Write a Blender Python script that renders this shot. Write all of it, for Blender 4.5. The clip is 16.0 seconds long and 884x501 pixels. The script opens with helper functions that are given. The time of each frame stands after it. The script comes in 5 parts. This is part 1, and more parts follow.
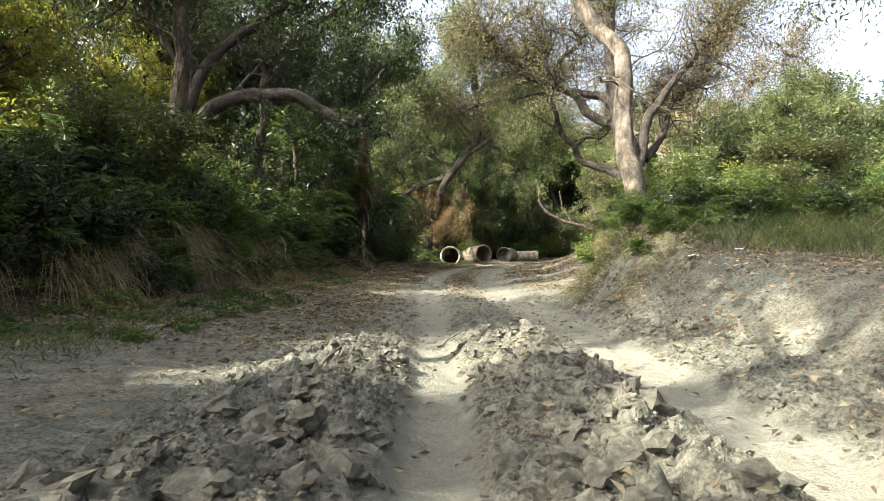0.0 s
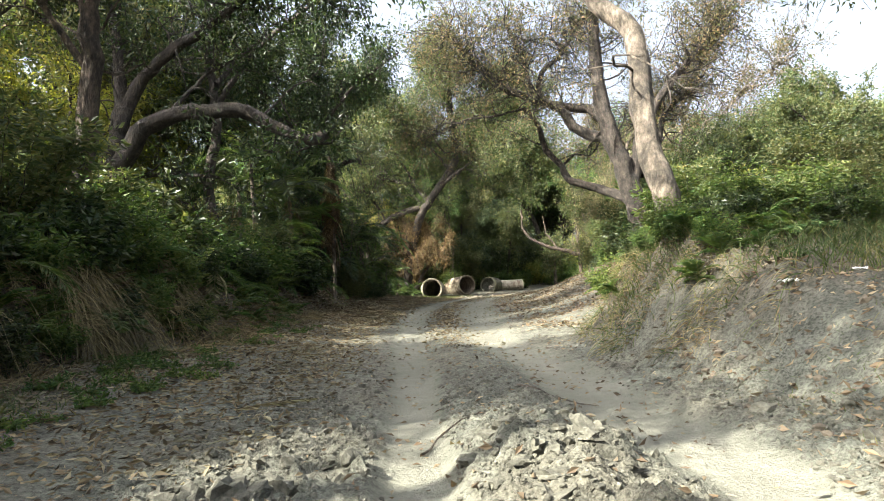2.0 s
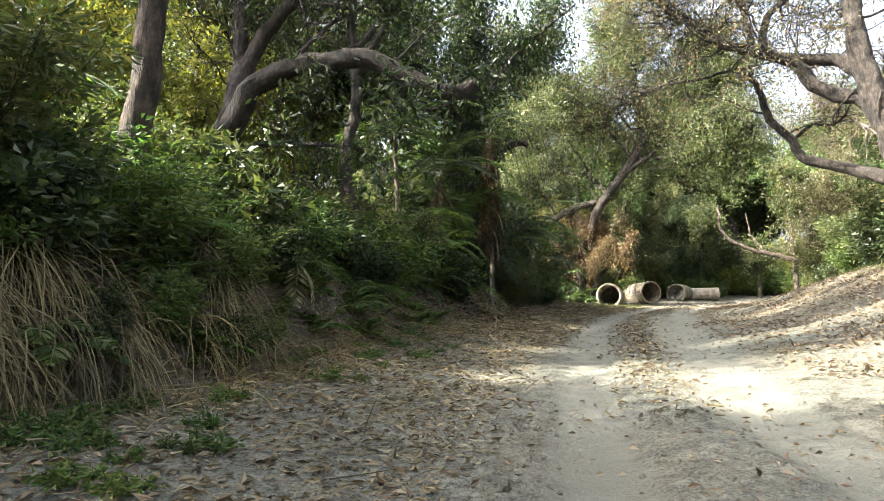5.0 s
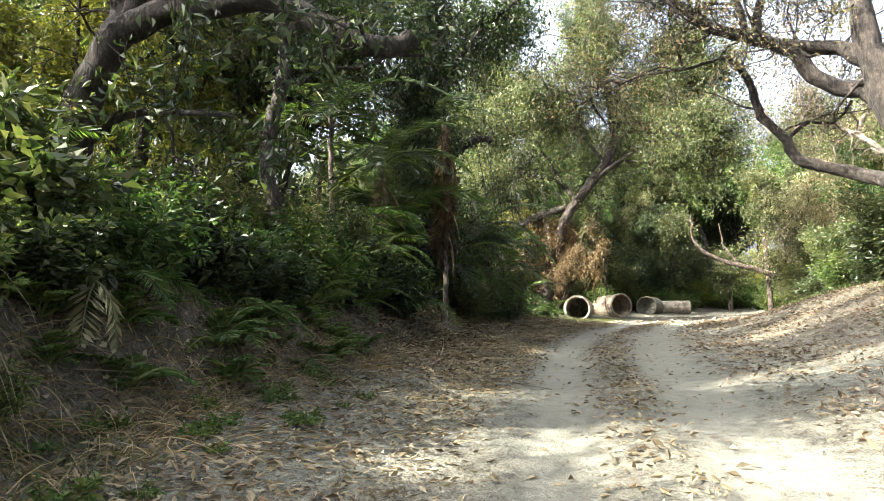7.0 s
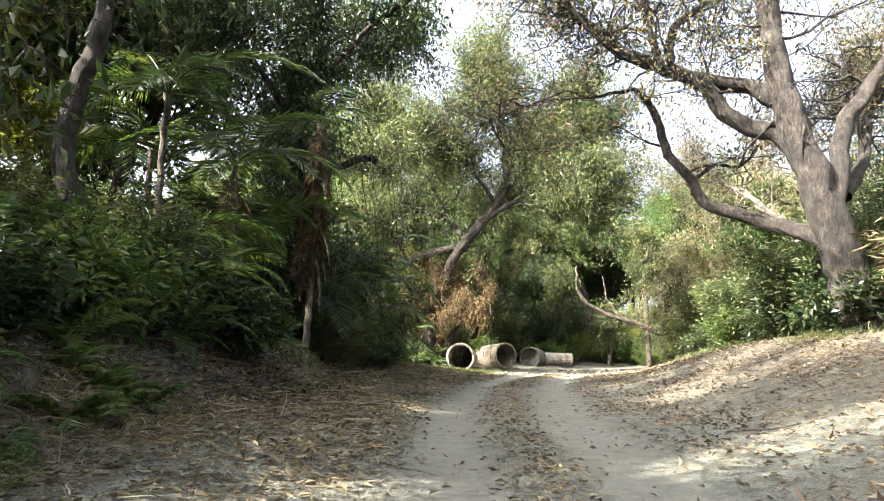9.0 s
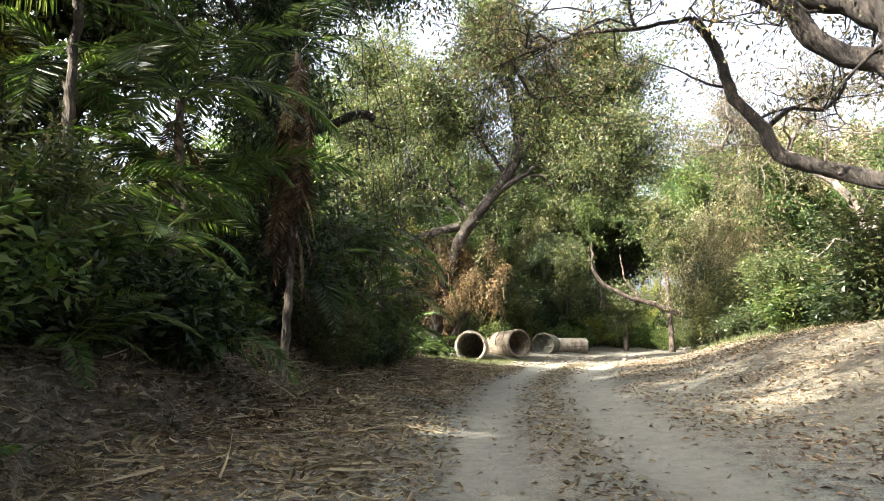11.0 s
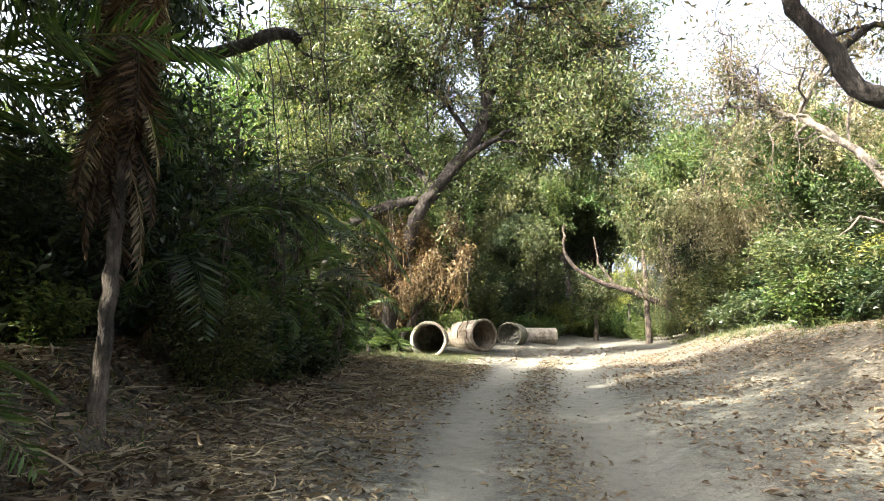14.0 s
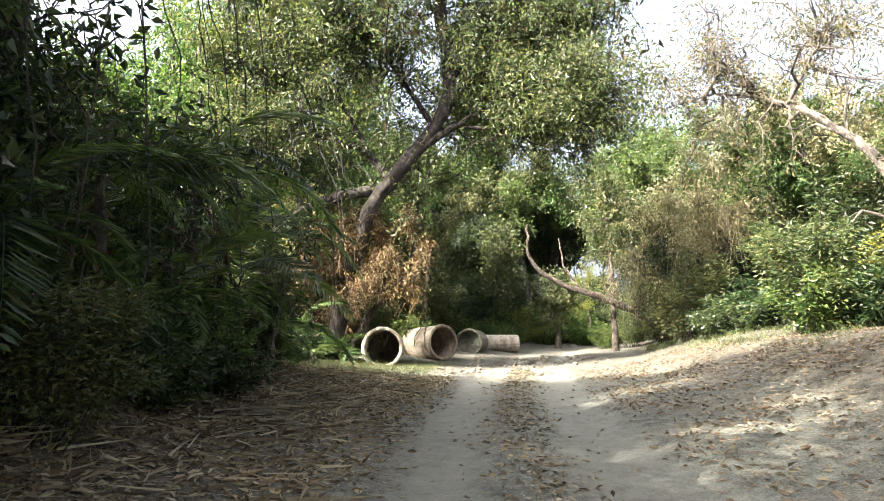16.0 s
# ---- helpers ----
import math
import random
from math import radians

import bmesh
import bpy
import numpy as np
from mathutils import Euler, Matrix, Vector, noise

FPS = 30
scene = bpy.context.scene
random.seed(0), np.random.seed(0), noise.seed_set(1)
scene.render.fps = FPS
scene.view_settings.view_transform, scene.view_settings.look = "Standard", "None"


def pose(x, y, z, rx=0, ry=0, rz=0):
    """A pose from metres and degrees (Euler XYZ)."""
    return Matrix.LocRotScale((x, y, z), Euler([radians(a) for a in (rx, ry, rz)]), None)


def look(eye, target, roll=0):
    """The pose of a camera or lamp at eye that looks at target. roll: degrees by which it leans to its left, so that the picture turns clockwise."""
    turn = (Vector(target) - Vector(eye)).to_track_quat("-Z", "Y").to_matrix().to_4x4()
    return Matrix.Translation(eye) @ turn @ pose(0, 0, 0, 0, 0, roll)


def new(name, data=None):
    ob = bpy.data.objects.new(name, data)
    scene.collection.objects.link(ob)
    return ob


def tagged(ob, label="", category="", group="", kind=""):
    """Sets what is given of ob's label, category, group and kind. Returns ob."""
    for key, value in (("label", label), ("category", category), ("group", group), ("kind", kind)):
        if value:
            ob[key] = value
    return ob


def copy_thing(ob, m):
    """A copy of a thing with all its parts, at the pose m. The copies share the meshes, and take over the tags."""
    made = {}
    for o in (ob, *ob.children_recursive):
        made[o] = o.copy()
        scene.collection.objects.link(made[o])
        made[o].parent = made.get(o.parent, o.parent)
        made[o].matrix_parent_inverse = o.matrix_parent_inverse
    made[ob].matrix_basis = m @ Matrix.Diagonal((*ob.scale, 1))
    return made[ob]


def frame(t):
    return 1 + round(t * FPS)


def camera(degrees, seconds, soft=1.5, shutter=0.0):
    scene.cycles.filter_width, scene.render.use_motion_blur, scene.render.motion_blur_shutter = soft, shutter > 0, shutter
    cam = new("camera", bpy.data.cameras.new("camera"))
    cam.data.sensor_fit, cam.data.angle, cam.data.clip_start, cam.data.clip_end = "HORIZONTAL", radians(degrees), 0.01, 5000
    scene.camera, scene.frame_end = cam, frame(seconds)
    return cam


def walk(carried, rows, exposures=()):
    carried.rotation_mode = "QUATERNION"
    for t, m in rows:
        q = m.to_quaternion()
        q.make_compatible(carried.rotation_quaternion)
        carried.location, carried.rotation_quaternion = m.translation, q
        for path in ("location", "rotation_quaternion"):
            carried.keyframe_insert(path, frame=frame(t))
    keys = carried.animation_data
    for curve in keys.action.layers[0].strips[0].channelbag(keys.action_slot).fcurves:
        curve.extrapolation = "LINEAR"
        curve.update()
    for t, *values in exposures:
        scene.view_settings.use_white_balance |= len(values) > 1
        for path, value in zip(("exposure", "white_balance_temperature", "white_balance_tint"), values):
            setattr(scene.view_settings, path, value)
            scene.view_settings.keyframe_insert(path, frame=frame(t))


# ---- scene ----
cam = camera(70.4, 16.0, 0.5)
PATH = [
    (0, (3.602, 0.865, 0.776), (3.400, 2.853, 0.843), -0.7),
    (0.5, (3.510, 1.496, 0.846), (3.349, 3.486, 0.953), -2.8),
    (1, (3.483, 2.046, 0.879), (3.221, 4.024, 1.016), -2.4),
    (1.5, (3.421, 2.646, 0.928), (3.273, 4.632, 1.115), -0.8),
    (2, (3.366, 3.249, 0.912), (3.231, 5.238, 1.077), -3.3),
    (2.5, (3.301, 3.815, 0.935), (3.138, 5.796, 1.150), -3.1),
    (3, (3.257, 4.398, 0.904), (3.030, 6.379, 1.054), -3.3),
    (3.5, (3.135, 4.957, 0.914), (2.515, 6.852, 1.063), -1.1),
    (3.7, (3.074, 5.215, 0.955), (2.456, 7.103, 1.188), -1.8),
    (5.8, (2.672, 8.126, 1.119), (1.983, 9.997, 1.269), -0.3),
    (6, (2.630, 8.367, 1.153), (1.986, 10.256, 1.282), 1.1),
    (6.5, (2.579, 8.996, 1.219), (1.883, 10.867, 1.346), -2.4),
    (7, (2.477, 9.638, 1.312), (1.911, 11.544, 1.528), -0.3),
    (7.5, (2.469, 10.281, 1.273), (1.950, 12.194, 1.540), -2.9),
    (8, (2.234, 10.962, 1.361), (1.700, 12.886, 1.472), -0.6),
    (8.5, (2.145, 11.633, 1.301), (1.934, 13.600, 1.596), 1.9),
    (9, (2.060, 12.285, 1.300), (1.857, 14.240, 1.666), 1.5),
    (9.2, (2.034, 12.550, 1.303), (1.961, 14.524, 1.621), 0.2),
    (11.3, (1.385, 15.560, 1.592), (1.180, 17.524, 1.911), 0.4),
    (11.5, (1.368, 15.853, 1.622), (1.297, 17.837, 1.861), -0.6),
    (12, (1.405, 16.482, 1.667), (1.432, 18.433, 2.104), 0.3),
    (12.5, (1.425, 17.081, 1.664), (1.317, 19.042, 2.043), -0.1),
    (13, (1.353, 17.608, 1.719), (1.259, 19.576, 2.060), 0.8),
    (13.5, (1.270, 18.239, 1.804), (1.075, 20.197, 2.166), -1.9),
    (14, (1.277, 18.816, 1.866), (1.207, 20.796, 2.139), 0.4),
    (14.5, (1.179, 19.309, 1.926), (1.268, 21.286, 2.220), -1.5),
    (15, (1.152, 19.916, 1.879), (1.167, 21.883, 2.240), -0.4),
    (15.5, (1.097, 20.503, 1.904), (1.261, 22.469, 2.233), 0.3),
    (16, (1.090, 21.160, 1.860), (1.170, 23.136, 2.158), 0.3),
]
walk(cam, [(t, look(eye, target, roll)) for t, eye, target, roll in PATH], [(0, 2.8, 6500, 6), (2.5, 2.85, 6300, 6), (3.6, 3.25, 6300, 7), (6, 3.37, 6300, 8), (9, 3.45, 6250, 9), (11.5, 3.22, 6450, 10), (16, 3.32, 6250, 10)])

# ---- light ----
SUN_EL, SUN_AZ = 40.0, 238.0
world = bpy.data.worlds.new("world")
scene.world = world
world.use_nodes = True
wn = world.node_tree.nodes
sky = wn.new("ShaderNodeTexSky")
sky.sky_type, sky.sun_disc = "NISHITA", False
sky.sun_elevation, sky.sun_rotation = radians(SUN_EL), radians(SUN_AZ)
sky.dust_density, sky.air_density, sky.ozone_density = 10.0, 0.6, 0.4
wn["Background"].inputs["Strength"].default_value = 0.1
haze = wn.new("ShaderNodeHueSaturation")
haze.inputs["Saturation"].default_value, haze.inputs["Value"].default_value = 0.55, 1.15
world.node_tree.links.new(sky.outputs[0], haze.inputs["Color"])
world.node_tree.links.new(haze.outputs[0], wn["Background"].inputs["Color"])
sun_data = bpy.data.lights.new("sun", "SUN")
sun_data.energy, sun_data.angle, sun_data.color = 3.6, radians(0.6), (1.0, 0.92, 0.77)
sun = new("sun", sun_data)
sun_from = Vector((math.sin(radians(SUN_AZ)) * math.cos(radians(SUN_EL)), math.cos(radians(SUN_AZ)) * math.cos(radians(SUN_EL)), math.sin(radians(SUN_EL))))
sun.matrix_world = look(sun_from * 60, (0, 0, 0))

# ---- materials ----


def material(name):
    m = bpy.data.materials.new(name)
    m.use_nodes = True
    return m, m.node_tree.nodes, m.node_tree.links, m.node_tree.nodes["Principled BSDF"]


def ramp(nodes, stops):
    r = nodes.new("ShaderNodeValToRGB")
    while len(r.color_ramp.elements) < len(stops):
        r.color_ramp.elements.new(0.5)
    for e, (p, c) in zip(r.color_ramp.elements, stops):
        e.position, e.color = p, (*c, 1)
    return r


def noise_tex(nodes, links, scale, detail=4, rough=0.6, stretch=None, generated=False):
    n = nodes.new("ShaderNodeTexNoise")
    n.inputs["Scale"].default_value, n.inputs["Detail"].default_value, n.inputs["Roughness"].default_value = scale, detail, rough
    co = nodes.new("ShaderNodeTexCoord" if generated else "ShaderNodeNewGeometry")
    out = co.outputs["Object"] if generated else co.outputs["Position"]
    if stretch:
        mp = nodes.new("ShaderNodeMapping")
        mp.inputs["Scale"].default_value = stretch
        links.new(out, mp.inputs["Vector"])
        out = mp.outputs["Vector"]
    links.new(out, n.inputs["Vector"])
    return n


def bump(nodes, links, bsdf, height, strength, distance):
    b = nodes.new("ShaderNodeBump")
    b.inputs["Strength"].default_value, b.inputs["Distance"].default_value = strength, distance
    links.new(height, b.inputs["Height"])
    links.new(b.outputs["Normal"], bsdf.inputs["Normal"])


def mix_rgb(nodes, links, a, b, fac, mode="MIX"):
    m = nodes.new("ShaderNodeMix")
    m.data_type, m.blend_type = "RGBA", mode
    for value, socket in ((fac, m.inputs[0]), (a, m.inputs[6]), (b, m.inputs[7])):
        if isinstance(value, (float, int)):
            socket.default_value = value
        elif isinstance(value, tuple):
            socket.default_value = (*value, 1)
        else:
            links.new(value, socket)
    return m.outputs[2]


def leaf_material(name, colours, glow=0.35, gloss=0.45):
    """Leaves: colour varies leaf by leaf, plant by plant and in patches; light passes through."""
    m, n, l, b = material(name)
    geo, info = n.new("ShaderNodeNewGeometry"), n.new("ShaderNodeObjectInfo")
    r = ramp(n, [(i / max(1, len(colours) - 1), c) for i, c in enumerate(colours)])
    l.new(geo.outputs["Random Per Island"], r.inputs[0])
    patch = noise_tex(n, l, 0.9, 2)
    pr = ramp(n, [(0.3, (0.6, 0.64, 0.6)), (0.7, (1.25, 1.2, 1.0))])
    l.new(patch.outputs["Fac"], pr.inputs[0])
    col = mix_rgb(n, l, r.outputs[0], pr.outputs[0], 1.0, "MULTIPLY")
    hue = n.new("ShaderNodeHueSaturation")
    mp = n.new("ShaderNodeMapRange")
    mp.inputs["To Min"].default_value, mp.inputs["To Max"].default_value = 0.475, 0.515
    l.new(info.outputs["Random"], mp.inputs["Value"])
    l.new(mp.outputs[0], hue.inputs["Hue"])
    l.new(col, hue.inputs["Color"])
    l.new(hue.outputs[0], b.inputs["Base Color"])
    b.inputs["Roughness"].default_value = gloss
    b.inputs["Specular IOR Level"].default_value = 0.35
    tr, mx = n.new("ShaderNodeBsdfTranslucent"), n.new("ShaderNodeMixShader")
    warm = mix_rgb(n, l, hue.outputs[0], (1.2, 1.25, 0.6), 1.0, "MULTIPLY")
    l.new(warm, tr.inputs["Color"])
    mx.inputs[0].default_value = glow
    l.new(b.outputs[0], mx.inputs[1])
    l.new(tr.outputs[0], mx.inputs[2])
    l.new(mx.outputs[0], n["Material Output"].inputs["Surface"])
    return m


def bark_material(name, dark, light, scale=6.0):
    m, n, l, b = material(name)
    a, f = noise_tex(n, l, scale * 1.4, 8, 0.75, (1, 1, 0.4)), noise_tex(n, l, 3.2, 4)
    r = ramp(n, [(0.36, dark), (0.5, tuple((p + q) / 2.4 for p, q in zip(dark, light))), (0.64, light)])
    l.new(a.outputs["Fac"], r.inputs[0])
    fr = ramp(n, [(0.4, (0.45, 0.44, 0.41)), (0.6, (1.25, 1.23, 1.2))])
    l.new(f.outputs["Fac"], fr.inputs[0])
    l.new(mix_rgb(n, l, r.outputs[0], fr.outputs[0], 1.0, "MULTIPLY"), b.inputs["Base Color"])
    b.inputs["Roughness"].default_value = 0.9
    c = noise_tex(n, l, scale * 3.5, 5, 0.7, (1, 1, 0.22))
    bump(n, l, b, c.outputs["Fac"], 1.0, 0.1)
    return m


def ground_material():
    m, n, l, b = material("dried mud and dust")
    geo = n.new("ShaderNodeNewGeometry")
    att = n.new("ShaderNodeAttribute")
    att.attribute_name = "soil"
    sep = n.new("ShaderNodeSeparateColor")
    l.new(att.outputs["Color"], sep.inputs[0])
    big, mid, fine = noise_tex(n, l, 0.7, 4), noise_tex(n, l, 6, 6, 0.65), noise_tex(n, l, 45, 5, 0.7)
    dust = ramp(n, [(0.3, (0.095, 0.09, 0.073)), (0.55, (0.165, 0.158, 0.129)), (0.75, (0.235, 0.226, 0.187))])
    l.new(mid.outputs["Fac"], dust.inputs[0])
    grey = ramp(n, [(0.35, (0.086, 0.09, 0.077)), (0.65, (0.175, 0.18, 0.155))])
    l.new(mid.outputs["Fac"], grey.inputs[0])
    bigr = ramp(n, [(0.4, (0, 0, 0)), (0.6, (1, 1, 1))])
    l.new(big.outputs["Fac"], bigr.inputs[0])
    road = mix_rgb(n, l, dust.outputs[0], grey.outputs[0], bigr.outputs[0])
    humus = ramp(n, [(0.3, (0.04, 0.034, 0.025)), (0.55, (0.1, 0.085, 0.063)), (0.75, (0.18, 0.16, 0.122))])
    l.new(mid.outputs["Fac"], humus.inputs[0])
    edge = n.new("ShaderNodeMath")
    edge.operation, edge.use_clamp = "MULTIPLY_ADD", True
    l.new(mid.outputs["Fac"], edge.inputs[0])
    edge.inputs[1].default_value = 0.9
    off = n.new("ShaderNodeMath")
    off.operation = "SUBTRACT"
    l.new(sep.outputs[0], off.inputs[0])
    off.inputs[1].default_value = 0.45
    l.new(off.outputs[0], edge.inputs[2])
    col = mix_rgb(n, l, road, humus.outputs[0], edge.outputs[0])
    rutted = n.new("ShaderNodeMath")
    rutted.operation, rutted.use_clamp = "MULTIPLY_ADD", True
    l.new(mid.outputs["Fac"], rutted.inputs[0])
    rutted.inputs[1].default_value = 0.9
    lower = n.new("ShaderNodeMath")
    lower.operation = "SUBTRACT"
    l.new(sep.outputs[1], lower.inputs[0])
    lower.inputs[1].default_value = 0.45
    l.new(lower.outputs[0], rutted.inputs[2])
    powder = ramp(n, [(0.3, (0.16, 0.16, 0.134)), (0.7, (0.23, 0.228, 0.19))])
    l.new(big.outputs["Fac"], powder.inputs[0])
    # shade in the crevices between crumbs is painted in as darker colour
    crevice_shade = ramp(n, [(0.38, (0.28, 0.28, 0.28)), (0.56, (1.12, 1.12, 1.12))])
    l.new(fine.outputs["Fac"], crevice_shade.inputs[0])
    broken = mix_rgb(n, l, col, crevice_shade.outputs[0], 0.75, "MULTIPLY")
    l.new(mix_rgb(n, l, broken, powder.outputs[0], rutted.outputs[0]), b.inputs["Base Color"])
    b.inputs["Roughness"].default_value = 0.95
    b.inputs["Specular IOR Level"].default_value = 0.15
    add = n.new("ShaderNodeMath")
    add.operation = "MULTIPLY_ADD"
    l.new(fine.outputs["Fac"], add.inputs[0])
    add.inputs[1].default_value = 0.4
    l.new(mid.outputs["Fac"], add.inputs[2])
    bump(n, l, b, add.outputs[0], 1.0, 0.07)
    return m


def plain_material(name, dark, light, scale=8.0, rough=0.9, depth=0.01, stain=None):
    m, n, l, b = material(name)
    a, f = noise_tex(n, l, scale, 6, 0.65), noise_tex(n, l, scale / 7, 3)
    r = ramp(n, [(0.3, dark), (0.7, light)])
    l.new(a.outputs["Fac"], r.inputs[0])
    fr = ramp(n, [(0.35, (0.7, 0.7, 0.68)), (0.65, (1.1, 1.1, 1.08))])
    l.new(f.outputs["Fac"], fr.inputs[0])
    colour = mix_rgb(n, l, r.outputs[0], fr.outputs[0], 1.0, "MULTIPLY")
    if stain:
        s = noise_tex(n, l, 2.6, 7, 0.7, (1, 1, 0.6))
        sr = ramp(n, [(0.46, (0, 0, 0)), (0.6, (0.85, 0.85, 0.85))])
        l.new(s.outputs["Fac"], sr.inputs[0])
        colour = mix_rgb(n, l, colour, stain, sr.outputs[0])
    l.new(colour, b.inputs["Base Color"])
    b.inputs["Roughness"].default_value = rough
    bump(n, l, b, a.outputs["Fac"], 0.7, depth)
    return m


GROUND = ground_material()
LEAF_DARK = leaf_material("dark green leaves", [(0.012, 0.026, 0.013), (0.025, 0.046, 0.02), (0.047, 0.073, 0.03), (0.088, 0.103, 0.057)], 0.38, 0.35)
LEAF_OLIVE = leaf_material("olive leaves", [(0.036, 0.055, 0.024), (0.068, 0.092, 0.04), (0.105, 0.122, 0.055), (0.16, 0.145, 0.08)], 0.42, 0.45)
LEAF_FRESH = leaf_material("fresh green leaves", [(0.03, 0.065, 0.021), (0.055, 0.105, 0.031), (0.09, 0.14, 0.045), (0.14, 0.17, 0.066)], 0.44, 0.45)
LEAF_TAN = leaf_material("sparse tan and olive leaves", [(0.04, 0.052, 0.028), (0.075, 0.085, 0.044), (0.12, 0.11, 0.06), (0.19, 0.145, 0.085)], 0.35, 0.6)
# sunlight on the foliage is put into these brighter yellow-green colours
LEAF_YELLOW = leaf_material("yellow-green leaves with sunlight in the colour", [(0.1, 0.125, 0.032), (0.17, 0.18, 0.048), (0.25, 0.23, 0.068)], 0.5, 0.5)
LEAF_DRY = leaf_material("dry rust-brown leaves", [(0.045, 0.028, 0.015), (0.105, 0.067, 0.034), (0.17, 0.12, 0.062), (0.23, 0.185, 0.108)], 0.3, 0.7)
LEAF_DEAD = leaf_material("dead brown fronds", [(0.03, 0.02, 0.012), (0.065, 0.042, 0.024), (0.12, 0.082, 0.047)], 0.2, 0.75)
LEAF_PALE = leaf_material("bleached creeper leaves", [(0.09, 0.115, 0.055), (0.19, 0.18, 0.115), (0.29, 0.26, 0.18), (0.36, 0.32, 0.235)], 0.3, 0.7)
STRAW = leaf_material("dry straw", [(0.09, 0.07, 0.042), (0.18, 0.145, 0.088), (0.3, 0.255, 0.165)], 0.2, 0.8)
LITTER = leaf_material("fallen leaves", [(0.05, 0.04, 0.025), (0.1, 0.078, 0.05), (0.17, 0.14, 0.095), (0.25, 0.225, 0.17), (0.12, 0.088, 0.058)], 0.12, 0.75)
GRASS = leaf_material("grass", [(0.035, 0.06, 0.022), (0.055, 0.085, 0.03), (0.085, 0.108, 0.042), (0.17, 0.148, 0.08)], 0.35, 0.6)
BARK_DARK = bark_material("dark brown bark", (0.013, 0.0105, 0.009), (0.072, 0.057, 0.046), 9.0)
BARK_PALE = bark_material("pale grey bark", (0.045, 0.037, 0.03), (0.21, 0.175, 0.14), 7.0)
BARK_RED = bark_material("red-brown bark", (0.022, 0.016, 0.013), (0.14, 0.105, 0.082), 8.0)
CONCRETE = plain_material("weathered concrete", (0.26, 0.23, 0.18), (0.47, 0.43, 0.36), 9.0, 0.9, 0.02, (0.13, 0.1, 0.07))
STAINED = plain_material("dirt-stained concrete", (0.17, 0.135, 0.095), (0.38, 0.33, 0.26), 8.0, 0.92, 0.02, (0.1, 0.07, 0.045))
MOSSY = plain_material("mossy concrete", (0.11, 0.11, 0.075), (0.27, 0.25, 0.19), 7.0, 0.95, 0.02, (0.06, 0.06, 0.035))
CLOD = plain_material("clods of dry mud", (0.045, 0.043, 0.035), (0.15, 0.146, 0.12), 30.0, 0.95, 0.03)
EARTH = plain_material("brown earth clods", (0.075, 0.062, 0.046), (0.18, 0.15, 0.115), 14.0, 0.95, 0.015)
PAPER = plain_material("crumpled white paper", (0.6, 0.6, 0.58), (0.8, 0.8, 0.78), 20.0, 0.8, 0.004)

# ---- mesh helpers ----
rng = np.random.default_rng(7)


def unit(v):
    return v / np.maximum(np.linalg.norm(v, axis=-1, keepdims=True), 1e-9)


def mesh_of(name, verts, faces, mat, smooth=False):
    """A mesh from arrays of places and of corners (faces of one size)."""
    verts, faces = np.asarray(verts, np.float32), np.asarray(faces, np.int32)
    me = bpy.data.meshes.new(name)
    k = faces.shape[1]
    me.vertices.add(len(verts))
    me.vertices.foreach_set("co", verts.ravel())
    me.loops.add(faces.size)
    me.loops.foreach_set("vertex_index", faces.ravel())
    me.polygons.add(len(faces))
    me.polygons.foreach_set("loop_start", np.arange(0, faces.size, k, dtype=np.int32))
    me.polygons.foreach_set("use_smooth", np.full(len(faces), smooth))
    me.update(calc_edges=True)
    me.materials.append(mat)
    return me


def hang(name, me, parent, label="", kind=""):
    ob = new(name, me)
    ob.parent = parent
    return tagged(ob, label, kind=kind)


def thing(name, label, category, group="", at=(0, 0, 0)):
    ob = new(name)
    ob.matrix_world = Matrix.Translation(at)
    ob.empty_display_size = 0.1
    return tagged(ob, label, category, group)


def leaf_arrays(base, way, length, width, fold=0.18, curl=0.12):
    """Folded pointed leaves, two triangles each."""
    base, way = np.asarray(base), unit(np.asarray(way))
    count = len(base)
    side = unit(np.cross(way, rng.normal(size=(count, 3))))
    face = np.cross(side, way)
    length, width = np.broadcast_to(length, count)[:, None], np.broadcast_to(width, count)[:, None]
    mid = base + way * length * 0.45 + face * length * curl
    tip = base + way * length
    v = np.stack([base, mid + side * width / 2 + face * width * fold, tip, mid - side * width / 2 + face * width * fold], 1).reshape(-1, 3)
    i = np.arange(count)[:, None] * 4
    return v, np.concatenate([i + [0, 1, 2], i + [0, 2, 3]], 1).reshape(-1, 3)


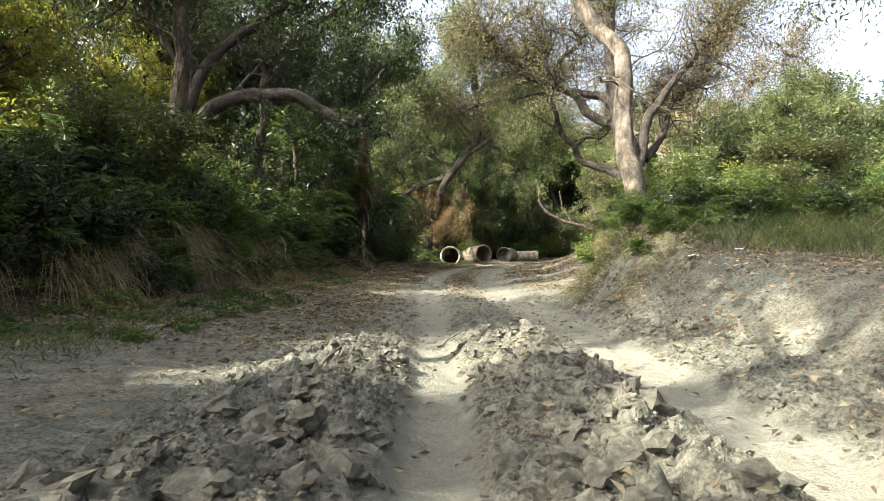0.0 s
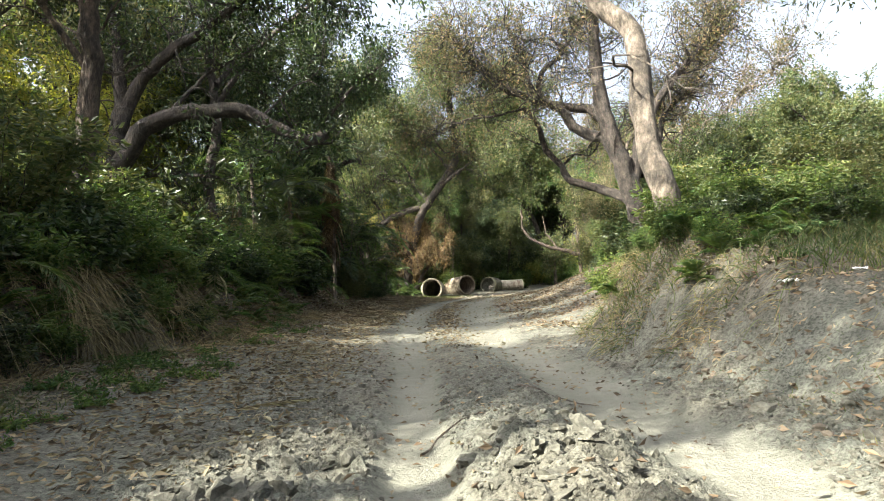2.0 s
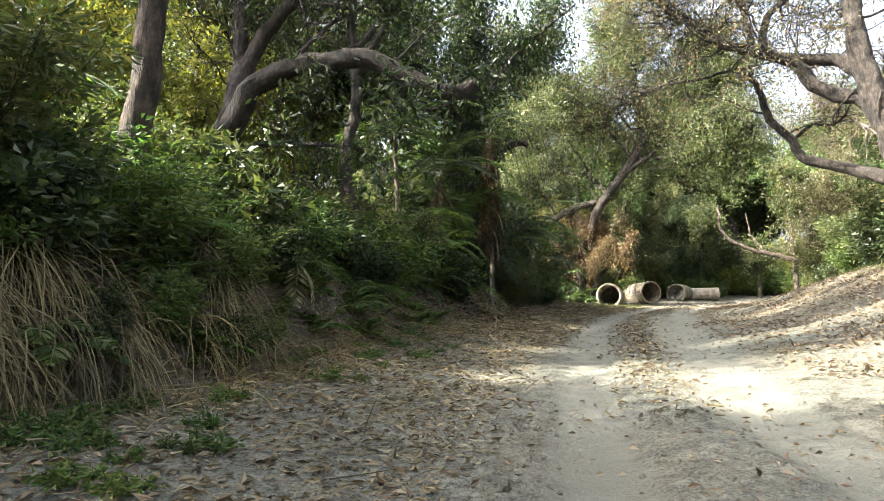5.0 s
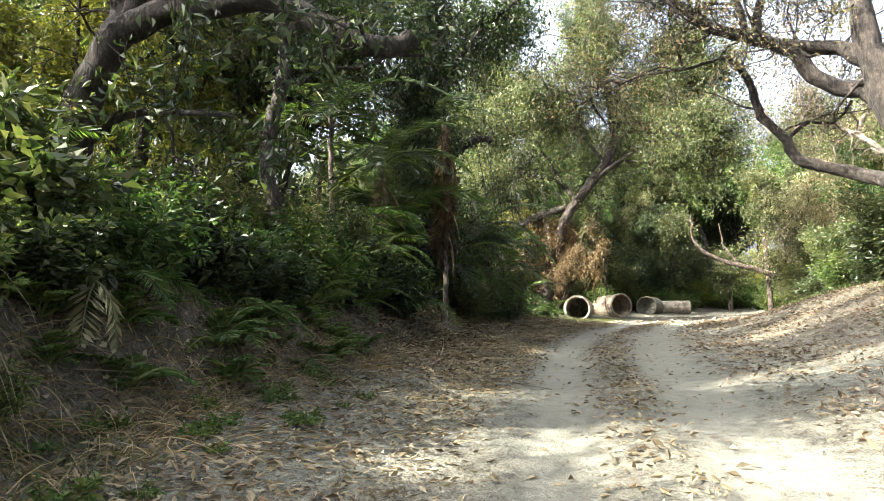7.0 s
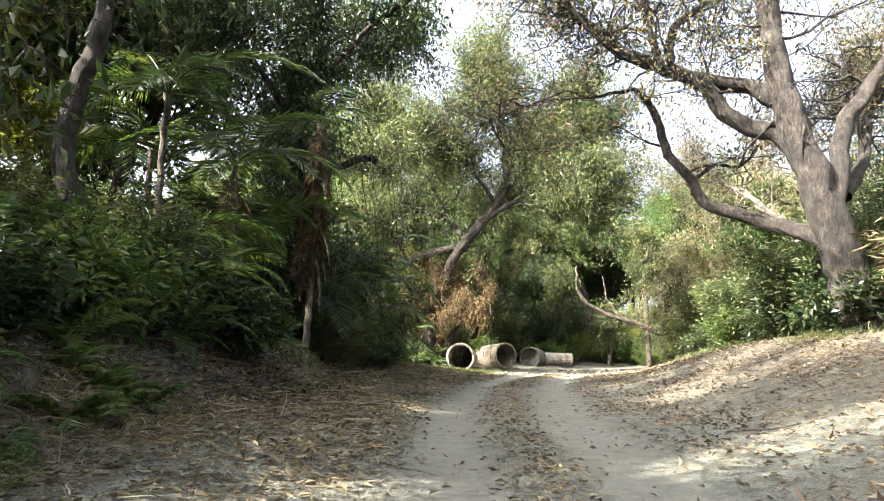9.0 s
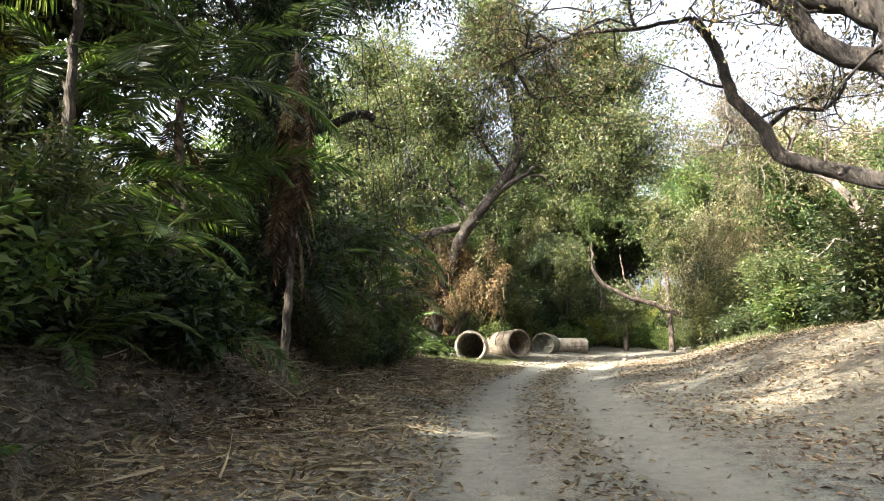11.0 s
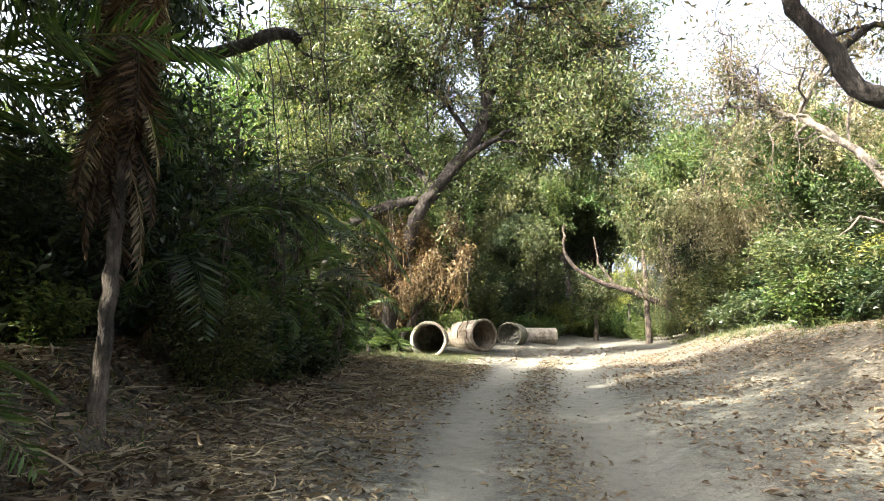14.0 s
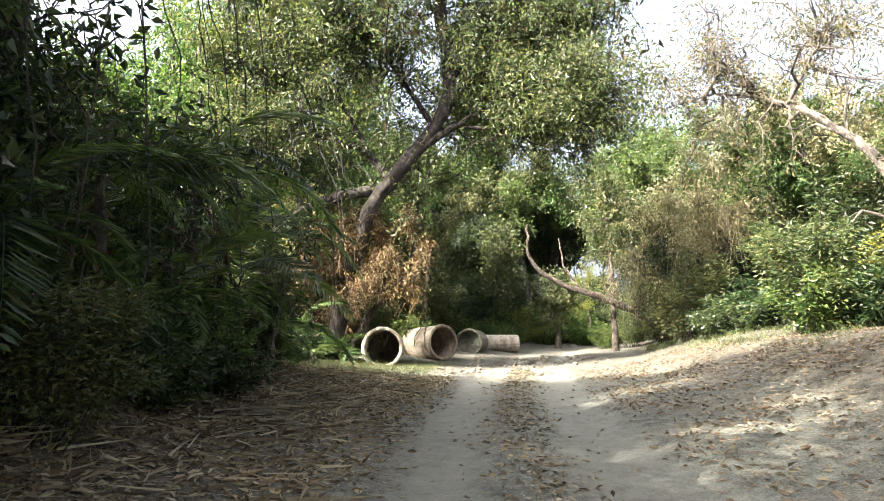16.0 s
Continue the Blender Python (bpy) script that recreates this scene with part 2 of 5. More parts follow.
class Tubes:
    """Gathers round, tapered, slightly uneven limbs into one mesh."""

    def __init__(self):
        self.v, self.f, self.n = [], [], 0

    def add(self, pts, r0, r1, sides=7, rough=0.08, flare=0.0):
        pts = np.asarray(pts, float)
        k = len(pts)
        t = np.linspace(0, 1, k)
        rad = r0 + (r1 - r0) * t ** 0.8 + flare * r0 * np.exp(-t * k / 2.2)
        d = unit(np.gradient(pts, axis=0))
        ref = np.array([0.3, 0.9, 0.2]) if abs(d[0, 2]) > 0.8 else np.array([0, 0, 1.0])
        u = unit(np.cross(d, ref))
        w = np.cross(d, u)
        a = np.arange(sides) / sides * 2 * np.pi
        bump_r = rad[:, None] * (1 + rough * rng.normal(size=(k, sides)))
        ring = pts[:, None] + bump_r[..., None] * (u[:, None] * np.cos(a)[None, :, None] + w[:, None] * np.sin(a)[None, :, None])
        i = self.n + np.arange(k - 1)[:, None] * sides + np.arange(sides)[None]
        j = self.n + np.arange(k - 1)[:, None] * sides + (np.arange(sides)[None] + 1) % sides
        self.v.append(ring.reshape(-1, 3))
        self.f.append(np.stack([i, j, j + sides, i + sides], -1).reshape(-1, 4))
        self.n += k * sides

    def mesh(self, name, mat):
        return mesh_of(name, np.concatenate(self.v), np.concatenate(self.f), mat, True)


def curve(pts, step=0.25, wobble=0.03):
    """A smooth line through the given places."""
    p = np.asarray(pts, float)
    p = np.vstack([2 * p[0] - p[1], p, 2 * p[-1] - p[-2]])
    out = []
    for a, b, c, d in zip(p[:-3], p[1:-2], p[2:-1], p[3:]):
        k = max(2, int(np.linalg.norm(c - b) / step))
        t = np.linspace(0, 1, k, endpoint=False)[:, None]
        out.append(0.5 * (2 * b + (c - a) * t + (2 * a - 5 * b + 4 * c - d) * t ** 2 + (3 * b - a - 3 * c + d) * t ** 3))
    line = np.vstack(out + [p[-2:-1]])
    line[1:] += rng.normal(size=(len(line) - 1, 3)) * wobble
    return line


def shoot(start, way, length, n=6, lift=0.1, wiggle=0.3):
    """A crooked branch."""
    pts, d = [np.asarray(start, float)], unit(np.asarray(way, float))
    for _ in range(n):
        d = unit(d + rng.normal(size=3) * wiggle + [0, 0, lift])
        pts.append(pts[-1] + d * length / n)
    return np.array(pts)


def tree(name, label, limbs, bark, leaf, sprays=40, reach=1.6, leaves=14, size=0.14, slim=0.34, droop=0.5, lift=0.12, group="", spread=0.16, bare=0, flare=0.25, thick=0.026):
    """limbs: (line, first radius, last radius, share of the sprays, where they begin along it)."""
    at = np.array(limbs[0][0][0], float)
    top = thing(name, label, "tree", group, tuple(at))
    twigs, bases, ways = Tubes(), [], []
    total = sum(l[3] for l in limbs) or 1
    for n, (line, r0, r1, share, begin) in enumerate(limbs):
        pts = curve(line, 0.22, 0.015) - at
        one = Tubes()
        one.add(pts, r0, r1, 16 if r0 > 0.12 else 8, 0.075, flare if n == 0 else 0.0)
        hang("trunk" if n == 0 else "limb", one.mesh("limb", bark), top)
        count = int(sprays * share / total)
        for _ in range(int(bare * share / total)):
            k = int((0.3 + 0.7 * rng.random()) * (len(pts) - 2))
            br = shoot(pts[k], unit(rng.normal(size=3) + unit(pts[k + 1] - pts[k]) * 0.6 + [0, 0, 0.1]), reach * rng.uniform(0.8, 1.7), 9, 0.05, 0.42)
            twigs.add(br, thick, 0.006, 6, 0.1)
            for q in (3, 5, 7, 8):
                twigs.add(shoot(br[q], rng.normal(size=3) + unit(br[q] - br[q - 1]), reach * rng.uniform(0.25, 0.6), 5, 0.05, 0.4), thick * 0.42, 0.004, 4, 0)
        for _ in range(count):
            s = begin + (1 - begin) * rng.random() ** 0.7
            k = min(len(pts) - 2, int(s * (len(pts) - 1)))
            along = unit(pts[k + 1] - pts[k])
            way = unit(rng.normal(size=3) * 0.9 + along * 0.5 + [0, 0, lift])
            length = reach * rng.uniform(0.55, 1.25)
            br = shoot(pts[k], way, length, 6, lift * 0.4, 0.28)
            rad = min(0.035, (r0 + (r1 - r0) * s) * 0.45)
            twigs.add(br, rad, 0.006, 5, 0.05)
            for q in range(1, 7):
                for _ in range(2 if q > 1 else 1):
                    tw = shoot(br[q], unit(rng.normal(size=3) + unit(br[q] - br[q - 1]) * 0.8), length * rng.uniform(0.22, 0.45), 3, -0.02, 0.3)
                    twigs.add(tw, 0.008, 0.003, 3, 0)
                    m = max(1, int(leaves * rng.uniform(0.5, 1.4)))
                    f = rng.random(m) * 2.99
                    i = f.astype(int)
                    bases.append(tw[i] + (tw[i + 1] - tw[i]) * (f - i)[:, None] + rng.normal(size=(m, 3)) * spread)
                    ways.append(rng.normal(size=(m, 3)) * 0.6 + unit(tw[-1] - tw[0]) * 0.5 + [0, 0, -droop])
    hang("branchwork", twigs.mesh("branchwork", bark), top, kind="stuff")
    base, way = np.concatenate(bases), np.concatenate(ways)
    ln = size * rng.uniform(0.6, 1.3, len(base))
    v, f = leaf_arrays(base, way, ln, ln * slim)
    hang("foliage", mesh_of("foliage", v, f, leaf), top, kind="stuff")
    return top


def bush(name, label, height, width, leaf, count=2600, size=0.12, slim=0.5, droop=0.15, bark=None, stems=26):
    """A thicket of stems with leaves on their upper two thirds."""
    top = thing(name, label, "bush", "undergrowth")
    tub, bases, ways = Tubes(), [], []
    for _ in range(stems):
        a, r = rng.random() * 6.283, width * math.sqrt(rng.random())
        end = np.array([math.cos(a) * r, math.sin(a) * r, height * rng.uniform(0.45, 1.05) * (1 - 0.35 * (r / width) ** 2)])
        start = end * [0.25, 0.25, 0] - [0, 0, 0.15]
        line = curve([start, start * 0.5 + end * 0.5 + [0, 0, height * 0.12], end], 0.18, 0.025)
        tub.add(line, 0.014, 0.003, 4, 0.05)
        m = count // stems
        f = (0.2 + 0.8 * rng.random(m) ** 0.7) * (len(line) - 1.001)
        i = f.astype(int)
        p = line[i] + (line[i + 1] - line[i]) * (f - i)[:, None]
        w = rng.normal(size=(m, 3)) * [1, 1, 0.5] + [0, 0, 0.1 - droop]
        bases.append(p + unit(w) * rng.random((m, 1)) * 0.26 * width * 0.8)
        ways.append(w)
    hang("branchwork", tub.mesh("branchwork", bark or BARK_DARK), top, kind="stuff")
    base, way = np.concatenate(bases), np.concatenate(ways)
    base[:, 2] = np.maximum(base[:, 2], 0.03)
    ln = size * rng.uniform(0.6, 1.4, len(base))
    v, f = leaf_arrays(base, way, ln, ln * slim)
    hang("foliage", mesh_of("foliage", v, f, leaf), top, kind="stuff")
    return top


def frond_mesh(length, leaf, rise=0.5, sag=0.9, leaflet=0.32, pairs=34):
    """A feather leaf: a curved midrib with narrow leaflets on both sides."""
    t = np.linspace(0, 1, 14)
    rib = np.stack([t * length * 0.9, 0 * t, rise * length * t - sag * length * t ** 2], 1)
    tub = Tubes()
    tub.add(rib, 0.012, 0.003, 4, 0)
    s = np.linspace(0.16, 0.99, pairs)
    k = np.minimum((s * 13).astype(int), 12)
    p = rib[k] + (rib[k + 1] - rib[k]) * (s * 13 - k)[:, None]
    along = unit(rib[k + 1] - rib[k])
    v0, f0 = [], []
    n = 0
    size = leaflet * np.sin(np.pi * (0.12 + 0.86 * s)) ** 0.6
    for sign in (1, -1):
        way = along * 0.75 + np.array([0, sign, -0.18]) + rng.normal(size=(pairs, 3)) * 0.07
        v, f = leaf_arrays(p, way, size, 0.03, 0.1, -0.04)
        v0.append(v), f0.append(f + n)
        n += len(v)
    tv, tf = np.concatenate(tub.v), np.concatenate(tub.f)
    tri = np.concatenate([tf[:, :3], tf[:, [0, 2, 3]]])
    return mesh_of("frond", np.concatenate(v0 + [tv]), np.concatenate(f0 + [tri + n]), leaf)


def ribbons(name, start, way, length, width, bend, mat, steps=3):
    """Thin curved blades: start places, first directions, lengths, widths and the pull that bends them."""
    n = len(start)
    way = unit(way)
    t = np.linspace(0, 1, steps + 1)[None, :, None]
    length = np.broadcast_to(length, n)[:, None, None]
    line = start[:, None] + way[:, None] * t * length + np.asarray(bend)[..., None, :] * t ** 2 * length
    side = unit(np.cross(way, rng.normal(size=(n, 3))))[:, None]
    w = np.broadcast_to(width, n)[:, None, None] * (1 - 0.85 * t)
    v = np.stack([line - side * w / 2, line + side * w / 2], 2).reshape(-1, 3)
    k = 2 * (steps + 1)
    i = (np.arange(n)[:, None] * k + np.arange(steps)[None] * 2).ravel()
    return mesh_of(name, v, np.stack([i, i + 1, i + 3, i + 2], 1), mat)


def smooth(x):
    x = np.clip(x, 0, 1)
    return x * x * (3 - 2 * x)


# ---- ground ----
def along_y(y, *pairs):
    ys, vs = zip(*pairs)
    return np.interp(y, ys, vs)


def left_rut(y):
    return along_y(y, (-40, 6.0), (-5, 3.9), (0, 3.55), (3.2, 3.32), (5, 3.15), (7.8, 2.78), (9.7, 2.57), (11.4, 2.32), (12.8, 2.12), (17, 1.76), (19, 1.47), (23, 1.13), (26, 1.25), (28, 1.4), (32.5, 2.07), (41, 3.6), (50, 6.4), (58, 8.8), (70, 12.7), (120, 33.2))


def right_rut(y):
    return along_y(y, (-40, 7.3), (-5, 5.2), (0, 4.95), (3.6, 4.75), (5.6, 4.6), (8.5, 4.2), (10.5, 3.97), (13, 3.4), (16, 3.14), (19, 3.17), (23, 2.95), (28, 3.05), (32, 3.6), (41, 5.2), (50, 8.0), (58, 10.4), (70, 14.3), (120, 34.8))


def road_mid(y):
    return (left_rut(y) + right_rut(y)) / 2


def rut_share(x, y):
    """How far a place lies in one of the two wheel ruts: 0 to 1."""
    left = np.exp(-(((x - left_rut(y)) / along_y(y, (0, 0.18), (5, 0.2), (8, 0.23), (12, 0.3), (18, 0.37), (40, 0.42))) ** 4))
    right = np.exp(-(((x - right_rut(y)) / along_y(y, (0, 0.22), (5, 0.24), (8, 0.4), (11, 0.4), (18, 0.5), (24, 0.6), (40, 0.5))) ** 4))
    return np.maximum(left, right)


def heap(x, y):
    """Mud thrown up beside the left rut and on the ridge between the ruts: 0 to 1."""
    beside = np.exp(-(((x - left_rut(y) + 0.7) / 0.44) ** 4)) * smooth((y - 1.2) / 0.8) * smooth((6.3 - y) / 1.2)
    ridge = np.exp(-(((x - left_rut(y) - 0.68) / 0.36) ** 4)) * smooth((y - 1.2) / 0.8) * smooth((7.6 - y) / 1.0)
    return np.maximum(beside, ridge)


def left_foot(y):
    return along_y(y, (-40, -3), (0, -2.4), (6, -1.4), (8, -0.9), (10, -0.65), (13, -0.6), (17, -0.9), (20, -1.3), (25, -1.25), (30, -0.95), (34, -1.1), (37, -2.6), (41, -4.2), (48, 0.5), (52, 2.5), (58, 5.5), (70, 9), (120, 30))


def ground_z(x, y, fine=True):
    x, y = np.asarray(x, float), np.asarray(y, float)
    z = along_y(y, (-60, -0.6), (0, 0.0), (5, 0.05), (8, 0.11), (12, 0.22), (16, 0.4), (20, 0.5), (24, 0.62), (28, 0.84), (32, 0.96), (41, 1.12), (52, 1.45), (60, 1.8), (80, 2.6), (140, 3.5), (600, 3.5))
    d = x - road_mid(y)
    z = z + 0.09 * np.clip(d - 0.9, 0, 6) * smooth((y - 12) / 6) + 0.03 * np.clip(d - 0.9, 0, 12) * smooth((18 - y) / 6)
    # the bank and slope beyond the road
    xb = along_y(y, (-40, 7), (0, 6.5), (5, 5.6), (8, 5.0), (10, 4.55), (12.5, 4.6), (14.5, 5.3), (18, 4.6), (30, 4.8), (40, 7.0), (50, 11), (60, 14), (120, 38))
    hm = along_y(y, (-40, 0.6), (2, 0.45), (6, 0.5), (8.5, 0.75), (10.5, 1.3), (12.5, 1.3), (14.5, 0.9), (18, 0.8), (24, 0.9), (34, 0.6), (60, 0.6))
    z = z + hm * smooth((x - xb) / along_y(y, (13, 1.15), (18, 4.2))) + 0.03 * np.clip(x - xb - 1, 0, 12)
    # the cut bank
    xf = left_foot(y)
    hb = along_y(y, (-40, 0.7), (4, 0.7), (8, 1.0), (13, 1.05), (17, 0.75), (25, 0.75), (33, 0.5), (37, 0.35), (60, 0.6))
    mid = road_mid(y) - 1.3
    z = z + 0.3 * smooth((mid - x) / np.maximum(mid - xf, 0.5)) + hb * smooth((xf - x) / along_y(y, (12, 0.8), (17, 1.3))) + 0.04 * np.clip(xf - x - 0.8, 0, 10)
    # wheel ruts, the ridge between them and the thrown-up mud
    deep = along_y(y, (-5, 0.06), (9, 0.055), (14, 0.03), (60, 0.025))
    z = z - deep * rut_share(x, y) + deep * 0.6 * np.exp(-((d / 0.36) ** 4))
    z = z + 0.075 * heap(x, y)
    return z


def axis(spans):
    out = [spans[0][0]]
    for a, b, step in spans:
        k = max(1, int(round((b - a) / step)))
        out += list(a + (b - a) * (np.arange(k) + 1) / k)
    return np.array(out)


def churn(x, y):
    """Where the mud is broken into clods: 0 to 1."""
    d = x - road_mid(y)
    return np.clip(1 - 1.15 * rut_share(x, y), 0, 1) * smooth((d + 2.6) / 0.8) * smooth((2.2 - d) / 0.6) * along_y(y, (0, 1), (7, 0.9), (10, 0.4), (16, 0.3), (40, 0.2))


gx = axis([(-600, -60, 60), (-60, -12, 4), (-12, -3, 0.5), (-3, 0, 0.1), (0, 0.6, 0.05), (0.6, 6, 0.032), (6, 8, 0.12), (8, 16, 0.5), (16, 60, 4), (60, 600, 60)])
gy = axis([(-600, -40, 60), (-40, -4, 3), (-4, 1.5, 0.4), (1.5, 3, 0.045), (3, 8.5, 0.03), (8.5, 14, 0.045), (14, 32, 0.09), (32, 56, 0.3), (56, 100, 2), (100, 600, 50)])
X, Y = np.meshgrid(gx, gy)
Z = ground_z(X, Y)
flat = np.stack([X.ravel(), Y.ravel()], 1)
near = (flat[:, 0] > -4) & (flat[:, 0] < 9) & (flat[:, 1] > 0) & (flat[:, 1] < 45)
extra = np.zeros(len(flat))
ch = churn(flat[:, 0], flat[:, 1])
hp = heap(flat[:, 0], flat[:, 1])
bank_edge = along_y(flat[:, 1], (0, 6.5), (5, 5.6), (8, 5.0), (10, 4.55), (12.5, 4.6), (14.5, 5.3), (18, 4.6), (30, 4.8), (40, 7.0))
bk = np.exp(-(((flat[:, 0] - bank_edge - 0.7) / 1.0) ** 4)) * along_y(flat[:, 1], (2, 0.25), (7, 0.5), (9, 1), (13, 1), (16, 0.3), (40, 0.25))
bk = np.maximum(bk, np.exp(-(((flat[:, 0] - left_foot(flat[:, 1]) + 0.5) / 0.8) ** 4)) * 0.8)
for i in np.nonzero(near)[0]:
    x, y = flat[i]
    p = Vector((x, y, 0))
    e = 0.012 * noise.noise(p * 1.7) + 0.012 * noise.noise(p * 5)
    if ch[i] > 0.05:
        c = noise.noise(p * 6.5 + Vector((3, 1, 0)))
        w = p + Vector((noise.noise(p * 4), noise.noise(p * 4 + Vector((7, 0, 0))), 0)) * 0.07
        v = noise.voronoi(w * 13)
        rough = 0.25 + 0.75 * smooth(0.5 + 1.8 * c)
        lump = min(1.0, (v[0][1] - v[0][0]) * 2.2) * (0.25 + 0.75 * noise.cell(v[1][0] * 7.3))
        e += ch[i] * (0.02 + rough * 0.085 * lump + 0.07 * abs(noise.noise(p * 11)) * rough + 0.02 * noise.noise(p * 24))
    if hp[i] > 0.05:
        w = p + Vector((noise.noise(p * 3.1), noise.noise(p * 3.1 + Vector((5, 2, 0))), 0)) * 0.1
        v = noise.voronoi(w * 6.5)
        block = smooth(min(1.0, (v[0][1] - v[0][0]) * 3.0)) * (0.1 + 0.9 * noise.cell(v[1][0] * 5.7))
        e += hp[i] * (1 - min(1, rut_share(x, y))) * (0.1 * block + 0.09 * noise.noise(p * 2.4) + 0.03 * noise.noise(p * 19))
    if bk[i] > 0.03:
        e += bk[i] * (0.1 * noise.noise(p * 2.3) + 0.09 * abs(noise.noise(p * 6)) + 0.03 * noise.noise(p * 17))
    extra[i] = e
Z += extra.reshape(Z.shape)
rows_n, cols_n = Z.shape
idx = (np.arange(rows_n - 1)[:, None] * cols_n + np.arange(cols_n - 1)[None]).ravel()
me = mesh_of("ground", np.stack([X, Y, Z], -1).reshape(-1, 3), np.stack([idx, idx + 1, idx + cols_n + 1, idx + cols_n], 1), GROUND, True)
soil = np.zeros((len(flat), 4), np.float32)
dl, dr = left_foot(flat[:, 1]) + along_y(flat[:, 1], (3, 2.6), (8, 1.6), (11, 0.7), (16, 0.8), (22, 2.1), (34, 1.6), (38, 0.6)) - flat[:, 0], flat[:, 0] - road_mid(flat[:, 1]) - along_y(flat[:, 1], (5, 2.6), (8, 1.9), (10, 1.5), (13.5, 1.6), (16, 2.3))
soil[:, 0] = np.clip(np.maximum(smooth(dl / 1.6), 0.8 * smooth(dr / along_y(flat[:, 1], (6, 2.5), (9, 0.9), (13, 0.9), (16, 2.5)))), 0, 1)
soil[:, 0] = np.maximum(soil[:, 0], 0.42 * smooth((flat[:, 1] - 36) / 3))
soil[:, 3] = 1
soil[:, 1] = rut_share(flat[:, 0], flat[:, 1]) * along_y(flat[:, 1], (0, 1), (9, 0.95), (15, 0.7), (60, 0.5))
col = me.color_attributes.new("soil", "FLOAT_COLOR", "POINT")
col.data.foreach_set("color", soil.ravel())
ground = tagged(new("ground", me), "pale dried mud track with wheel ruts and earth banks", "ground", kind="structure")


def floor_at(x, y):
    """Height of the finished ground, between the points of its grid."""
    x, y = np.asarray(x, float), np.asarray(y, float)
    i = np.clip(np.searchsorted(gx, x) - 1, 0, len(gx) - 2)
    j = np.clip(np.searchsorted(gy, y) - 1, 0, len(gy) - 2)
    u, v = (x - gx[i]) / (gx[i + 1] - gx[i]), (y - gy[j]) / (gy[j + 1] - gy[j])
    return Z[j, i] * (1 - u) * (1 - v) + Z[j, i + 1] * u * (1 - v) + Z[j + 1, i] * (1 - u) * v + Z[j + 1, i + 1] * u * v


# ---- concrete pipes ----
def pipe(label, at, yaw, length, radius, wall, mat, plug=False, tilt=0):
    top = thing("concrete_pipe", label, "concrete pipe", "row of concrete pipes", at)
    top.matrix_world = pose(*at, tilt, 0, yaw)
    prof = [(0, radius - wall), (0, radius - 0.03), (0.03, radius), (0.16, radius), (0.2, radius - 0.02), (length, radius - 0.02), (length, radius - wall - 0.02), (0.06, radius - wall - 0.02)]
    n = 48
    a = np.arange(n) / n * 2 * np.pi
    v = np.array([[r * math.cos(t), d, r * math.sin(t)] for d, r in prof for t in a])
    v += rng.normal(size=v.shape) * 0.004
    k = len(prof)
    f = [[p * n + i, p * n + (i + 1) % n, (p + 1) % k * n + (i + 1) % n, (p + 1) % k * n + i] for p in range(k) for i in range(n)]
    hang("barrel", mesh_of("barrel", v, f, mat, False), top)
    # choked pipe holds earth; in open ones this added disc darkens the bore
    deep, rings = (0.3 if plug else length - 0.1), 7
    g = [[0.0, deep + rng.normal() * 0.03, 0.0]]
    for q in range(1, rings + 1):
        rr = (radius - wall) * q / rings
        g += [[rr * math.cos(t), deep + rng.normal() * 0.035 - 0.12 * (1 - math.sin(t)) * q / rings, rr * math.sin(t)] for t in a]
    tri = [[0, 1 + i, 1 + (i + 1) % n] for i in range(n)]
    for q in range(rings - 1):
        for i in range(n):
            c, d = 1 + q * n + i, 1 + q * n + (i + 1) % n
            tri += [[c, c + n, d + n], [c, d + n, d]]
    hang("earth_plug", mesh_of("earth_plug", g, tri, CLOD if plug else MOSSY, True), top, "earth in the choked bore, added dark backing in open ones")
    return top


pipe("weathered concrete drain pipe lying open end out on grass", (0.04, 41.0, 1.77), 0, 2.4, 0.65, 0.09, CONCRETE)
pipe("stained concrete drain pipe turned aside beside the track", (2.1, 44.2, 1.96), 33, 2.4, 0.65, 0.09, STAINED, tilt=-3)
pipe("moss-grey concrete drain pipe with a choked bore", (3.45, 49.5, 1.98), -14, 2.2, 0.62, 0.07, MOSSY, True)
pipe("pale concrete drain pipe lying crosswise behind the others", (4.2, 52.6, 1.93), -80, 2.0, 0.47, 0.06, CONCRETE)

# ---- trees beside the track ----
rng = np.random.default_rng(21)
tree("tree", "tall straight tree with mottled grey-brown bark above the undergrowth",
     [([(-3.05, 12.7, 1.3), (-3.0, 12.7, 2.3), (-3.06, 12.7, 3.1), (-2.9, 12.7, 3.7), (-2.86, 12.7, 4.5), (-2.74, 12.7, 5.2), (-2.84, 12.7, 5.9), (-2.5, 12.8, 8.2)], 0.2, 0.12, 0.6, 0.75),
      ([(-2.85, 12.7, 5.0), (-3.6, 12.5, 6.2), (-4.6, 12.2, 7.4)], 0.07, 0.03, 1.0, 0.3),
      ([(-2.75, 12.7, 6.6), (-1.6, 12.9, 7.9), (-0.2, 13.1, 8.9)], 0.08, 0.03, 0.8, 0.3)],
     BARK_RED, LEAF_DARK, 64, 1.7, 15, 0.15, 0.4, 0.3, bare=30)
